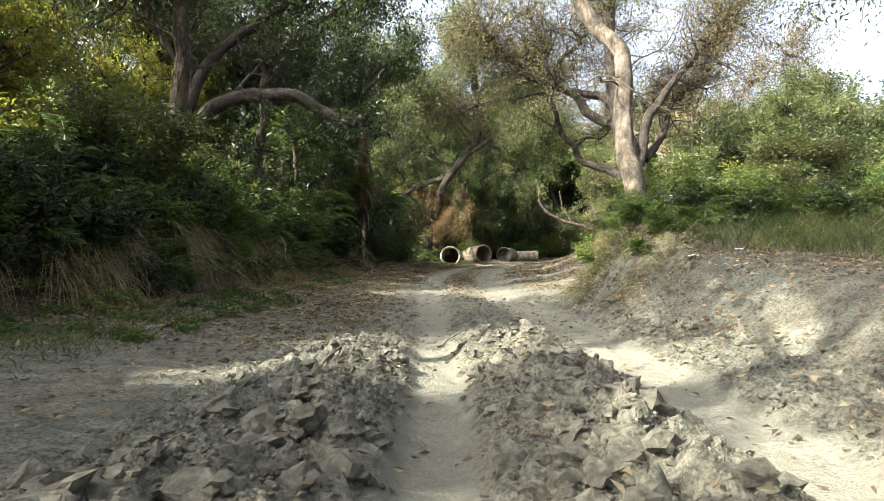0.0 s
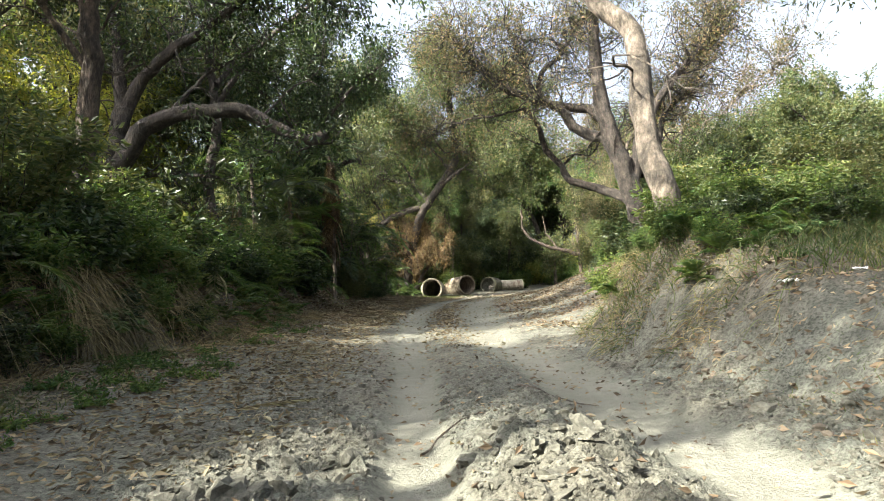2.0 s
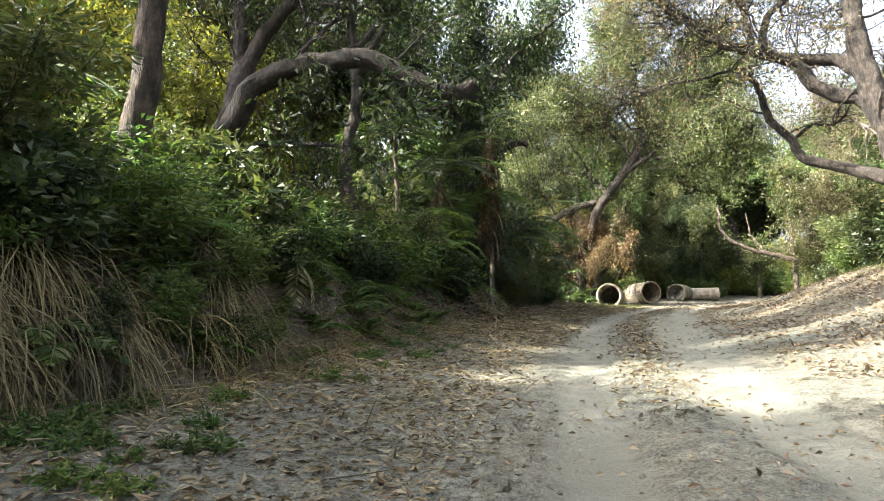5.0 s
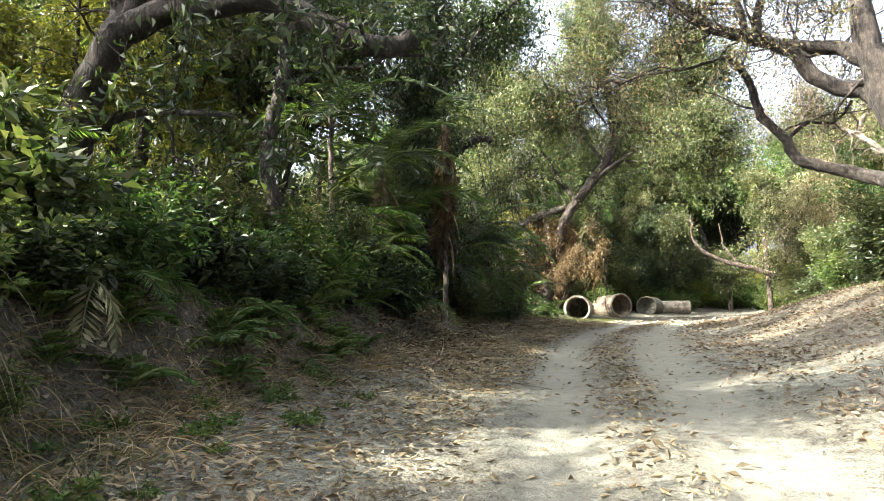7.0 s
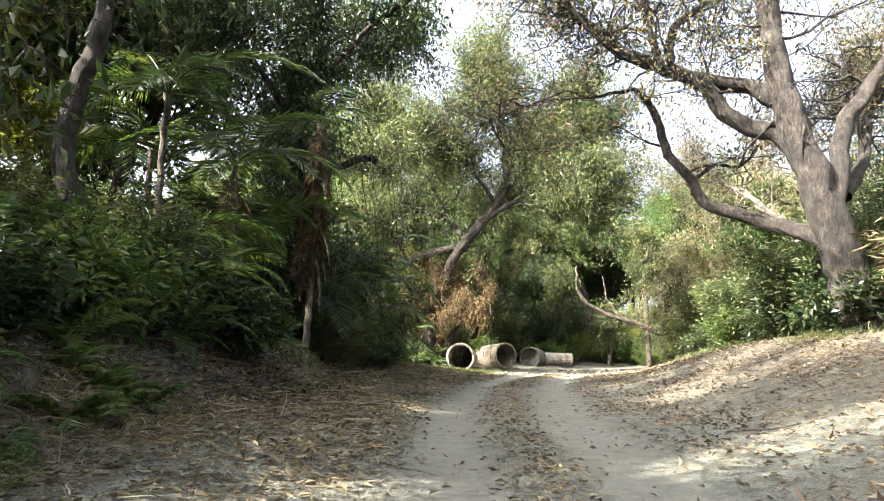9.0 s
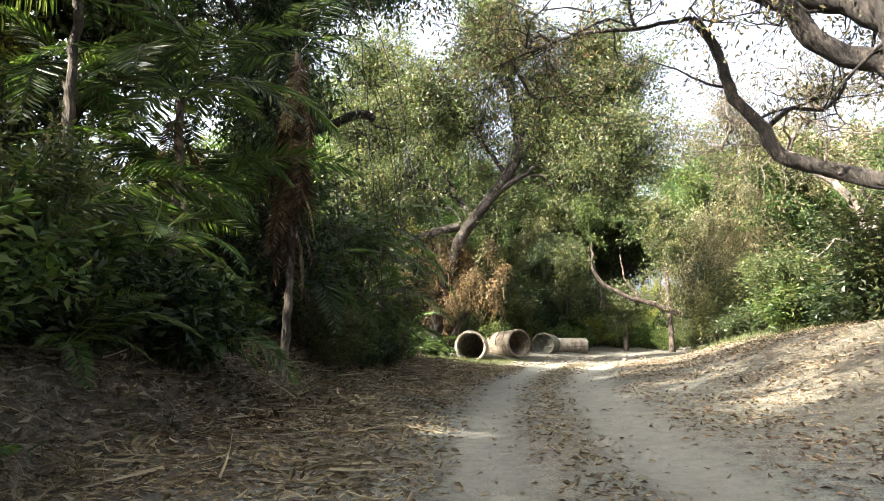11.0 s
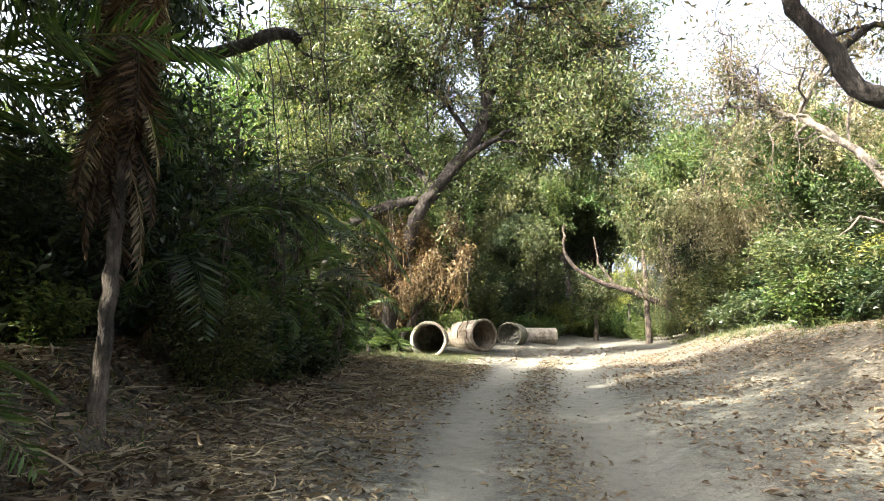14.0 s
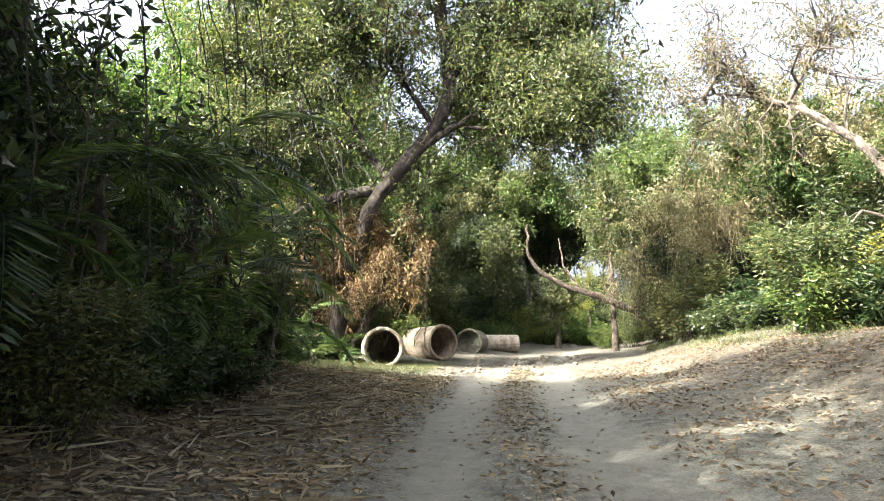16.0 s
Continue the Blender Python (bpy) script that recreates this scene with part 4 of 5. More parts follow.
# ---- forest all round ----
rng = np.random.default_rng(26)
def wood_tree(h, leaf, label, n):
    lean = rng.normal(size=2) * 0.5
    stem = [(0, 0, -0.3), (lean[0] * 0.3, lean[1] * 0.3, h * 0.35), (lean[0], lean[1], h * 0.7), (lean[0] * 1.3, lean[1], h)]
    limbs = [(stem, h * 0.024, 0.05, 1.5, 0.5)]
    for k in range(5):
        a = k * 1.26 + rng.random()
        s = np.array([lean[0] * 0.6, lean[1] * 0.6, h * rng.uniform(0.4, 0.62)])
        e = s + [math.cos(a) * h * 0.3, math.sin(a) * h * 0.3, h * rng.uniform(0.12, 0.36)]
        limbs.append(([tuple(s), tuple((s + e) / 2 + [0, 0, 0.3]), tuple(e)], h * 0.011, 0.03, 1.2, 0.25))
    return tree("tree", label, limbs, BARK_DARK, leaf, n, h * 0.19, 17, 0.22, 0.42, 0.35, group="forest")


WOOD = [wood_tree(10.5, LEAF_OLIVE, "olive-leaved forest tree with open crown", 85), wood_tree(9.0, LEAF_DARK, "dark-leaved forest tree among the undergrowth", 80), wood_tree(12.0, LEAF_FRESH, "tall green forest tree with loose crown", 120)]
# trees behind or far left of the view are unseen, added for shade
spots = [(-8.5, -2, 0.9), (-4.6, 3.4, 0.6), (-14.5, 9, 0.8), (-13.5, 27, 1.0), (-15, 13.5, 1.1), (-8, 48), (-3, 63, 1.3), (4, 72, 1.3), (9, 64), (13.5, 67), (6.5, 68), (17, 62)]
for x0, x1, y0, y1, n in ((-22, -4, 46, 60, 10), (-6, 30, 62, 76, 16), (-30, 45, 76, 100, 34), (23, 36, 18, 62, 14), (-40, -22, 10, 60, 10), (-20, -13, -14, 3, 5), (-3, 10, -20, -13, 3)):
    for _ in range(n):
        spots.append((rng.uniform(x0, x1), rng.uniform(y0, y1)))
spots += [(-6.4, 5.0, 0.85), (9.5, 66, 1.35), (12, 70, 1.4), (6.5, 68, 1.3), (15.5, 64, 1.1), (0.5, 68, 1.5), (-6, 56, 1.3)]
# first three here are out of view, added to shade track and slope
spots += [(-12.8, 12.6, 1.15, 1.35), (-3.2, 1.2, 0.5), (-3.3, -1.0, 0.5), (13.0, 78.0, 1.2), (10.6, 76.0, 1.1), (15.5, 80.0, 1.2), (2.2, 54.0, 0.7), (4.8, 58.5, 0.8), (-1.5, 50.0, 0.75), (13.6, 52.5, 0.6), (14.5, 58.0, 0.8), (7.0, 66.0, 1.0)]
# unseen trees behind and to the right, added to block sky light
spots += [(1, -8, 1.0), (5.5, -8.5, 1.1), (10, -7, 1.0), (13.5, -2, 1.0), (14.5, 4, 0.9), (15.5, 8.5, 0.8)]
spots += [(-9.4, 22.0, 0.9, 1.2), (-8.8, 26.0, 1.1, 1.2), (-8.4, 4.2, 0.8), (-8.5, 27.0, 1.0), (-11.5, 29.0, 1.0), (-15.5, 16.0, 0.8), (14.5, 27.0, 0.55), (14.0, 31.5, 0.6), (13.5, 40.0, 0.6), (15.0, 45.0, 0.7), (12.6, 47.0, 0.5), (15.5, 36.0, 0.6), (13.6, 22.0, 0.45), (15.5, 18.0, 0.5), (-13.0, 19.5, 0.8)]
for n, (x, y, *size) in enumerate(spots):
    if not size and abs(x - road_mid(y)) < 3.5 and y > 0:
        x += 8
    s = size[0] if size else rng.uniform(0.75, 1.2)
    m = pose(x, y, float(floor_at(x, y)) - 0.1, 0, 0, rng.random() * 360) @ Matrix.Diagonal((s, s, s * (size[1] if len(size) > 1 else 1), 1))
    if n < 3:
        WOOD[n].matrix_world = m
    else:
        copy_thing(WOOD[n % 3], Matrix()).matrix_basis = m

# unseen open-crowned trees, added so that the sun falls in patches
rng = np.random.default_rng(37)
AIRY = wood_tree(10.5, LEAF_OLIVE, "unseen open-crowned tree added to dapple the sun", 30)
for k, (x, y, s, up) in enumerate(((-6.8, -6.4, 1.0, 1.0), (-1.2, -4.6, 1.0, 1.1))):
    ob = AIRY if k == 0 else copy_thing(AIRY, Matrix())
    ob.matrix_basis = pose(x, y, float(floor_at(x, y)) - 0.1, 0, 0, k * 67) @ Matrix.Diagonal((s, s, s * up, 1))

# two unseen trees, crowns kept high so they shade only the slope
for x, y in ((-3.4, 2.3), (-3.7, -0.4)):
    z = float(floor_at(x, y)) - 0.2
    high = [([(x - 0.2, y - 0.1, z), (x, y, 5.0), (x + 0.1, y, 9.5), (x + 0.2, y + 0.1, 13.0)], 0.2, 0.06, 1.0, 0.75)]
    for dx, dy in ((2.0, 0.9), (-0.4, 2.4), (1.2, -1.8), (2.6, 2.4)):
        high.append(([(x + 0.1, y, 9.0), (x + dx * 0.5, y + dy * 0.5, 10.0), (x + dx, y + dy, 10.8)], 0.07, 0.02, 1.2, 0.3))
    tree("tree", "unseen tall tree added to shade the slope", high, BARK_DARK, LEAF_OLIVE, 62, 1.6, 18, 0.17, 0.42, 0.35, group="forest")

# pale creeper-draped trees, and ones with sunlight put into yellow-green leaves
rng = np.random.default_rng(27)
PALE = wood_tree(9.0, LEAF_PALE, "tree draped with pale dry creeper in the thicket", 70)
GOLD = wood_tree(9.0, LEAF_YELLOW, "tree with sunlit yellow-green painted on its leaves", 60)
for src, places in ((PALE, ((13.6, 41.5, 0.85), (16.2, 45.0, 1.0), (12.6, 47.5, 0.7), (15.0, 38.5, 0.7))), (GOLD, ((-7.0, 18.2, 0.6), (-9.5, 24.0, 0.8), (-10.8, 16.0, 0.8), (-3.6, 46.5, 0.6), (12.5, 62.0, 0.5)))):
    for k, (x, y, s) in enumerate(places):
        ob = src if k == 0 else copy_thing(src, Matrix())
        ob.matrix_basis = pose(x, y, float(floor_at(x, y)) - 0.1, 0, 0, k * 80) @ Matrix.Scale(s, 4)

# thin saplings at the edge of the dark thicket
rng = np.random.default_rng(28)
for y in (26.3, 28.1, 29.4, 31.2, 32.6):
    x = float(left_foot(y)) - rng.uniform(0.1, 0.6)
    z, h = float(floor_at(x, y)) - 0.1, rng.uniform(1.8, 3.4)
    lx, ly = rng.uniform(-0.5, 0.6, 2)
    tree("sapling", "thin pale sapling with few leaves at the edge of the thicket", [([(x, y, z), (x + lx * 0.3, y + ly * 0.4, z + h * 0.5), (x + lx, y + ly, z + h)], 0.022, 0.008, 1, 0.45)], BARK_PALE, LEAF_DARK, 7, 0.7, 5, 0.12, 0.45, 0.5, group="saplings", bare=5, thick=0.008)

rng = np.random.default_rng(31)
# ---- palms, creepers and dead fronds ----
FRONDS = [frond_mesh(1.9, LEAF_FRESH, 0.75, 0.8, 0.42, 40), frond_mesh(1.5, LEAF_DARK, 0.6, 0.9, 0.36, 36), frond_mesh(1.2, LEAF_FRESH, 0.5, 0.8, 0.26, 34)]
DEAD = [frond_mesh(1.1, LEAF_DEAD, 0.1, 0.35, 0.24, 26), frond_mesh(1.3, STRAW, 0.05, 0.3, 0.26, 28)]


def palm(x, y, h, count, scale, kinds, label, skirt=0):
    z = float(floor_at(x, y)) - 0.05
    top = thing("palm", label, "palm", "palms in the thicket", (x, y, z))
    one = Tubes()
    one.add(curve([(0, 0, -0.1), (0.05, 0.03, h * 0.5), (0.0, 0.05, h)], 0.15, 0.01), 0.07, 0.05, 9, 0.1, 0.3)
    hang("trunk", one.mesh("trunk", BARK_PALE), top)
    for k in range(count + skirt):
        dead = k >= count
        ob = hang("frond", (DEAD if dead else kinds)[(1 if k % 7 == 0 else 0) if dead else k % len(kinds)], top, "dead hanging frond" if dead else "")
        tilt = rng.uniform(48, 78) if dead else rng.uniform(-38, 22)
        s = scale * rng.uniform(0.75, 1.15)
        lift = h * (rng.uniform(0.45, 1.0) if dead else 1.0)
        ob.matrix_basis = pose(0.02, 0.03, lift, 0, tilt, k * 137.5 + rng.uniform(-20, 20)) @ pose(0, 0, 0, rng.uniform(-25, 25)) @ Matrix.Scale(s, 4)
    return top


for x, y, h, n, s, sk in ((-1.5, 9.0, 0.1, 8, 0.5, 0), (-1.35, 11.2, 0.1, 8, 0.5, 0), (-1.4, 13.5, 0.15, 8, 0.55, 0), (-1.6, 15.4, 0.1, 8, 0.5, 0), (-1.9, 17.6, 0.1, 8, 0.5, 0), (-2.2, 20.0, 0.2, 9, 0.6, 0), (-2.0, 22.0, 0.3, 9, 0.7, 1), (-1.6, 7.2, 0.1, 8, 0.5, 0), (-2.65, 22.3, 3.1, 15, 1.3, 2), (-2.9, 23.3, 1.9, 13, 1.25, 0), (-3.5, 21.4, 4.0, 14, 1.3, 1), (-2.3, 21.2, 1.1, 11, 0.95, 0), (-3.6, 10.4, 1.4, 11, 1.0, 0), (-2.7, 9.2, 0.7, 9, 0.7, 0), (-3.4, 13.9, 1.0, 10, 0.9, 0), (-2.9, 18.6, 0.6, 10, 0.8, 0), (-3.3, 21.2, 1.5, 12, 1.0, 2), (-3.0, 23.2, 2.4, 12, 1.1, 3), (-4.3, 22.4, 3.4, 12, 1.2, 3), (-2.1, 27.4, 1.9, 14, 1.1, 3), (-2.2, 31.5, 1.8, 13, 1.1, 2), (-3.6, 34.5, 2.0, 11, 1.1, 2), (-1.9, 29.4, 2.5, 15, 1.3, 2), (-1.7, 28.4, 0.9, 12, 0.95, 1), (-2.0, 25.7, 1.2, 12, 1.0, 2), (-1.6, 30.6, 1.2, 13, 1.15, 1), (-1.9, 33.2, 2.3, 14, 1.3, 2), (-1.5, 32.4, 0.8, 12, 1.05, 1), (-2.4, 39.6, 0.9, 10, 0.8, 1), (-1.7, 38.3, 0.3, 8, 0.55, 0), (-1.2, 40.6, 0.25, 9, 0.6, 0), (-1.6, 41.1, 0.2, 9, 0.7, 0), (-1.0, 41.5, 0.2, 8, 0.6, 0), (-2.0, 40.4, 0.2, 9, 0.65, 0), (9.6, 21.0, 0.5, 9, 0.8, 0), (9.8, 30.5, 0.6, 9, 0.9, 0), (10.8, 37.0, 0.8, 9, 0.9, 0)):
    palm(x, y, h, n, s, FRONDS, "green feather-leaved palm growing in the thicket", sk)
palm(-1.72, 23.95, 5.0, 7, 1.0, FRONDS[1:2], "pale-stemmed palm wrapped in dead brown fronds", 58)
palm(-3.2, 26.9, 4.6, 9, 1.1, FRONDS[1:2], "tall palm wrapped in dead brown fronds", 20)

# ferns on the banks
rng = np.random.default_rng(38)
FERN_LEAF = frond_mesh(0.42, LEAF_FRESH, 0.75, 0.7, 0.12, 20)
FERN = thing("fern", "small green fern growing on the earth bank", "fern", "ferns on the banks")
for k in range(8):
    ob = hang("frond", FERN_LEAF, FERN)
    ob.matrix_basis = pose(0, 0, 0, rng.uniform(-20, 20), rng.uniform(-35, 15), k * 45 + rng.uniform(-15, 15)) @ Matrix.Scale(rng.uniform(0.7, 1.1), 4)
fern_spots = [(rng.uniform(5.1, 8.6), rng.uniform(9.4, 12.8)) for _ in range(64)] + [(float(left_foot(y)) - rng.uniform(0.1, 0.9), y) for y in rng.uniform(5.5, 18, 80)]
for k, (x, y) in enumerate(fern_spots):
    ob = FERN if k == 0 else copy_thing(FERN, Matrix())
    ob.matrix_basis = pose(x, y, float(floor_at(x, y)) + 0.02, 0, 0, rng.random() * 360) @ Matrix.Scale(rng.uniform(0.6, 1.25), 4)

# low weeds on the ground
rng = np.random.default_rng(32)
WEED = bush("weed", "low green weed sprouting from the dried mud", 0.16, 0.2, LEAF_FRESH, 240, 0.055, 0.5, 0.1, GRASS, 8)
WEED["category"] = "weed"
spots_w = [(rng.uniform(-1.1, 0.6), rng.uniform(5.5, 10.5)) for _ in range(46)] + [(rng.uniform(6.0, 9.0), rng.uniform(7.0, 11.0)) for _ in range(16)] + [(rng.uniform(-1.5, 0.2), rng.uniform(9, 16)) for _ in range(50)]
for k, (x, y) in enumerate(spots_w):
    s = rng.uniform(0.35, 0.85)
    m = pose(x, y, float(floor_at(x, y)), 0, 0, rng.random() * 360) @ Matrix.Scale(s, 4)
    ob = WEED if k == 0 else copy_thing(WEED, Matrix())
    ob.matrix_basis = m

# hanging creepers
rng = np.random.default_rng(33)
vine = thing("creeper", "thin dark creepers hanging from the limbs", "creeper", at=(-1.8, 30.5, 0))
for _ in range(22):
    x, y = rng.uniform(-2.2, 2.0), rng.uniform(-6.0, 7.0)
    z1, z0 = rng.uniform(6.5, 9), rng.uniform(1.8, 4.2)
    one = Tubes()
    one.add(curve([(x - 0.9, y, z1), (x - 0.35, y + 0.1, z1 * 0.6 + z0 * 0.4), (x, y, z0)], 0.3, 0.03), 0.012, 0.007, 4, 0.1)
    hang("strand", one.mesh("strand", BARK_DARK), vine)

# ---- grass, straw and litter ----
rng = np.random.default_rng(34)
def scatter(n, x0, x1, y0, y1, keep):
    x, y = rng.uniform(x0, x1, n), rng.uniform(y0, y1, n)
    k = rng.random(n) < keep(x, y)
    return x[k], y[k]


def patch(x, y, size=0.8):
    """Clumps: 0 to 1."""
    return smooth(0.5 + 0.9 * (np.sin(x / size * 2.1 + 1.3 * np.sin(y / size)) * np.sin(y / size * 1.7 + 0.8 * np.sin(x / size * 1.3))))


def blades(name, label, x, y, length, width, lean, mat, cat="grass"):
    n = len(x)
    start = np.stack([x, y, floor_at(x, y) - 0.01], 1)
    way = rng.normal(size=(n, 3)) * lean + [0, 0, 1]
    bend = rng.normal(size=(n, 3)) * [0.35, 0.35, 0.05] - [0, 0, 0.25]
    return tagged(new(name, ribbons(name, start, way, length * rng.uniform(0.5, 1.3, n), width, bend, mat)), label, cat, kind="stuff")


x, y = scatter(60000, -2.6, 1.0, 3.5, 13, lambda x, y: (0.15 + 0.85 * patch(x, y, 0.7)) * smooth((0.7 - x - 0.08 * (y - 6)) / 0.8) * smooth((x - left_foot(y) + 0.5) / 0.5))
blades("grass", "short green grass at the foot of the bank", x, y, 0.09, 0.011, 0.7, GRASS)
x, y = scatter(70000, 4.4, 12, 6, 16, lambda x, y: smooth((x - along_y(y, (6, 7.5), (8, 6.6), (9.3, 5.0), (11, 4.5), (13.5, 4.6), (16, 6))) / 0.9) * (0.35 + 0.65 * patch(x, y, 1.2)))
blades("grass", "long green grass covering the bank under the tree", x, y, 0.3, 0.011, 0.35, GRASS)
x, y = scatter(16000, 5.0, 10, 1, 9, lambda x, y: patch(x, y, 0.9) * 0.4)
blades("grass", "thin grass scattered over the slope", x, y, 0.08, 0.006, 0.6, GRASS)
x, y = scatter(26000, -4.5, 4.5, 35.5, 43, lambda x, y: 0.8 * smooth((road_mid(y) - 2.0 - x) / 1.2))
blades("grass", "yellow-green grass in front of the pipes", x, y, 0.16, 0.01, 0.5, GRASS)
x, y = scatter(30000, 6.5, 13, 17, 50, lambda x, y: smooth((x - along_y(y, (17, 7.2), (33, 7.6), (44, 9.2), (50, 11.0))) / 1.2) * patch(x, y, 1.5))
blades("grass", "grass along the edge of the far thicket", x, y, 0.26, 0.014, 0.4, GRASS)

x, y = scatter(9000, -3.2, 0.4, 13, 36, lambda x, y: smooth((left_foot(y) + 0.35 - x) / 0.4) * (0.2 + 0.8 * patch(x, y, 0.6)))
blades("dry_grass", "matted dry grass over the bank", x, y, 0.2, 0.008, 1.2, STRAW)
x, y = scatter(14000, -3.4, 0.2, 5, 36, lambda x, y: smooth((left_foot(y) + 0.1 - x) / 0.4) * patch(x + 3, y, 0.8))
blades("grass", "green weeds sprouting from the bank", x, y, 0.2, 0.018, 0.7, GRASS)
x, y = scatter(22000, -2.6, 0.4, 7, 19, lambda x, y: np.exp(-(((x - left_foot(y) + 0.15) / 0.55) ** 4)) * (0.1 + 0.9 * patch(x * 2, y, 0.5)))
n = len(x)
start = np.stack([x, y, floor_at(x, y) + 0.02], 1)
way = rng.normal(size=(n, 3)) * [0.5, 0.7, 0.3] + [0.5, -0.1, 0.35]
bend = np.stack([rng.uniform(-0.1, 0.3, n), rng.normal(size=n) * 0.2, rng.uniform(-0.9, -0.4, n)], 1)
tagged(new("dry_grass", ribbons("dry_grass", start, way, rng.uniform(0.12, 0.45, n), 0.009, bend, STRAW, 4)), "tangled straw lying down the face of the bank", "dry grass", kind="stuff")
# straw and roots that hang over the cut bank
n = 9500
y = rng.uniform(3.5, 12.2, n)
xf = left_foot(y) - rng.uniform(0.15, 0.8, n)
clump = patch(xf * 0.3, y, 0.24) > 0.6 + rng.random(n) * 0.4
y, xf = y[clump], xf[clump]
n = len(y)
start = np.stack([xf, y, floor_at(xf, y) + rng.uniform(0.05, 0.35, n)], 1)
way = rng.normal(size=(n, 3)) * [0.3, 0.4, 0.2] + [0.75, 0.0, 0.1]
bend = np.stack([rng.uniform(-0.4, 0.1, n), rng.normal(size=n) * 0.2, rng.uniform(-1.6, -0.9, n)], 1)
tagged(new("dry_grass", ribbons("dry_grass", start, way, rng.uniform(0.25, 0.95, n), 0.011, bend, STRAW, 5)), "dry straw and roots hanging over the cut bank", "dry grass", kind="stuff")


# dry grass and roots that hang from the lip of the bank under the pale tree
n = 3400
y = rng.uniform(8.3, 13.6, n)
xe = along_y(y, (8, 5.7), (10, 5.2), (12.5, 5.2), (14, 5.8)) + rng.uniform(-0.55, 0.5, n)
clump = patch(xe * 0.4, y, 0.3) > 0.3 + rng.random(n) * 0.6
y, xe = y[clump], xe[clump]
n = len(y)
start = np.stack([xe, y, floor_at(xe, y) + rng.uniform(0.0, 0.1, n)], 1)
way = rng.normal(size=(n, 3)) * [0.4, 0.6, 0.3] + [-0.6, -0.3, 0.5]
bend = np.stack([rng.uniform(-0.6, 0.0, n), rng.normal(size=n) * 0.3, rng.uniform(-1.5, -0.7, n)], 1)
half = n // 3
tagged(new("dry_grass", ribbons("dry_grass", start[half:], way[half:], rng.uniform(0.08, 0.3, n - half), 0.008, bend[half:], STRAW, 5)), "dry grass and roots hanging from the lip of the bank", "dry grass", kind="stuff")
tagged(new("grass", ribbons("grass", start[:half], way[:half], rng.uniform(0.1, 0.34, half), 0.011, bend[:half], GRASS, 5)), "green grass tufts hanging over the lip of the bank", "grass", kind="stuff")


def litter(name, label, x, y, size, mat, slim=0.42, flat=0.25):
    n = len(x)
    ln = size * rng.uniform(0.5, 1.5, n)
    base = np.stack([x, y, floor_at(x, y) + 0.012], 1)
    way = rng.normal(size=(n, 3)) * [1, 1, flat]
    v, f = leaf_arrays(base, way, ln, ln * slim, 0.12, 0.1)
    v[:, 2] = np.maximum(v[:, 2], floor_at(v[:, 0], v[:, 1]) + 0.004)
    return tagged(new(name, mesh_of(name, v, f, mat)), label, "fallen leaves", kind="stuff")


x, y = scatter(66000, -3.4, 2.0, 6, 37, lambda x, y: smooth((road_mid(y) - 1.0 - x) / 1.0) * along_y(y, (6, 0.5), (11, 0.9), (18, 1.0), (37, 0.9)))
litter("leaf_litter", "dry brown leaves strewn under the thicket", x, y, np.where(y > 17, 0.085, 0.066), LITTER, 0.36)
x, y = scatter(34000, 3.0, 9.5, 14, 40, lambda x, y: smooth((x - road_mid(y) - 1.1) / 0.8) * (0.3 + 0.7 * patch(x, y, 1.0)))
litter("leaf_litter", "dry leaves strewn over the slope", x, y, 0.078, LITTER)
x, y = scatter(26000, 0.6, 4.6, 12, 40, lambda x, y: np.exp(-(((x - road_mid(y)) / 0.34) ** 2)) * along_y(y, (12, 0.4), (18, 1)) + 0.04)
litter("leaf_litter", "leaves caught on the ridge between the ruts", x, y, 0.07, LITTER)
x, y = scatter(14000, -2, 10, 1.5, 13, lambda x, y: (0.25 + 0.3 * patch(x, y, 0.6)) * (1 + 1.2 * (x > 5) + 1.0 * (x < 1.6)))
litter("leaf_litter", "small leaf scraps on the dried mud", x, y, 0.05, LITTER)

x, y = scatter(9000, 4.4, 10, 6.5, 14.5, lambda x, y: (0.3 + 0.7 * patch(x, y, 0.5)) * smooth((x - along_y(y, (6, 5.2), (9, 4.7), (14, 4.7))) / 0.4))
litter("leaf_litter", "dry leaves and debris on the face of the bank", x, y, 0.06, LITTER)
x, y = scatter(9000, -3.6, 0.6, 20, 30, lambda x, y: smooth((-0.2 - x) / 1.2) * (0.2 + 0.8 * patch(x, y + 5, 0.8)))
litter("leaf_litter", "red-brown dead leaves heaped under the thicket", x, y, 0.1, LEAF_DEAD)
# twigs and dry blades lying under the thicket
x, y = scatter(16000, -3.4, 2.0, 7, 37, lambda x, y: smooth((road_mid(y) - 1.1 - x) / 0.8) * (0.2 + 0.8 * patch(x, y + 2, 0.9)) * along_y(y, (7, 0.5), (12, 1)))
n = len(x)
start = np.stack([x, y, floor_at(x, y) + rng.uniform(0.01, 0.04, n)], 1)
tagged(new("twig_litter", ribbons("twig_litter", start, rng.normal(size=(n, 3)) * [1, 1, 0.12], rng.uniform(0.08, 0.4, n), rng.uniform(0.004, 0.011, n), rng.normal(size=(n, 3)) * [0.2, 0.2, 0.02], LITTER, 3)), "pale twigs and dry blades strewn under the thicket", "twig litter", kind="stuff")

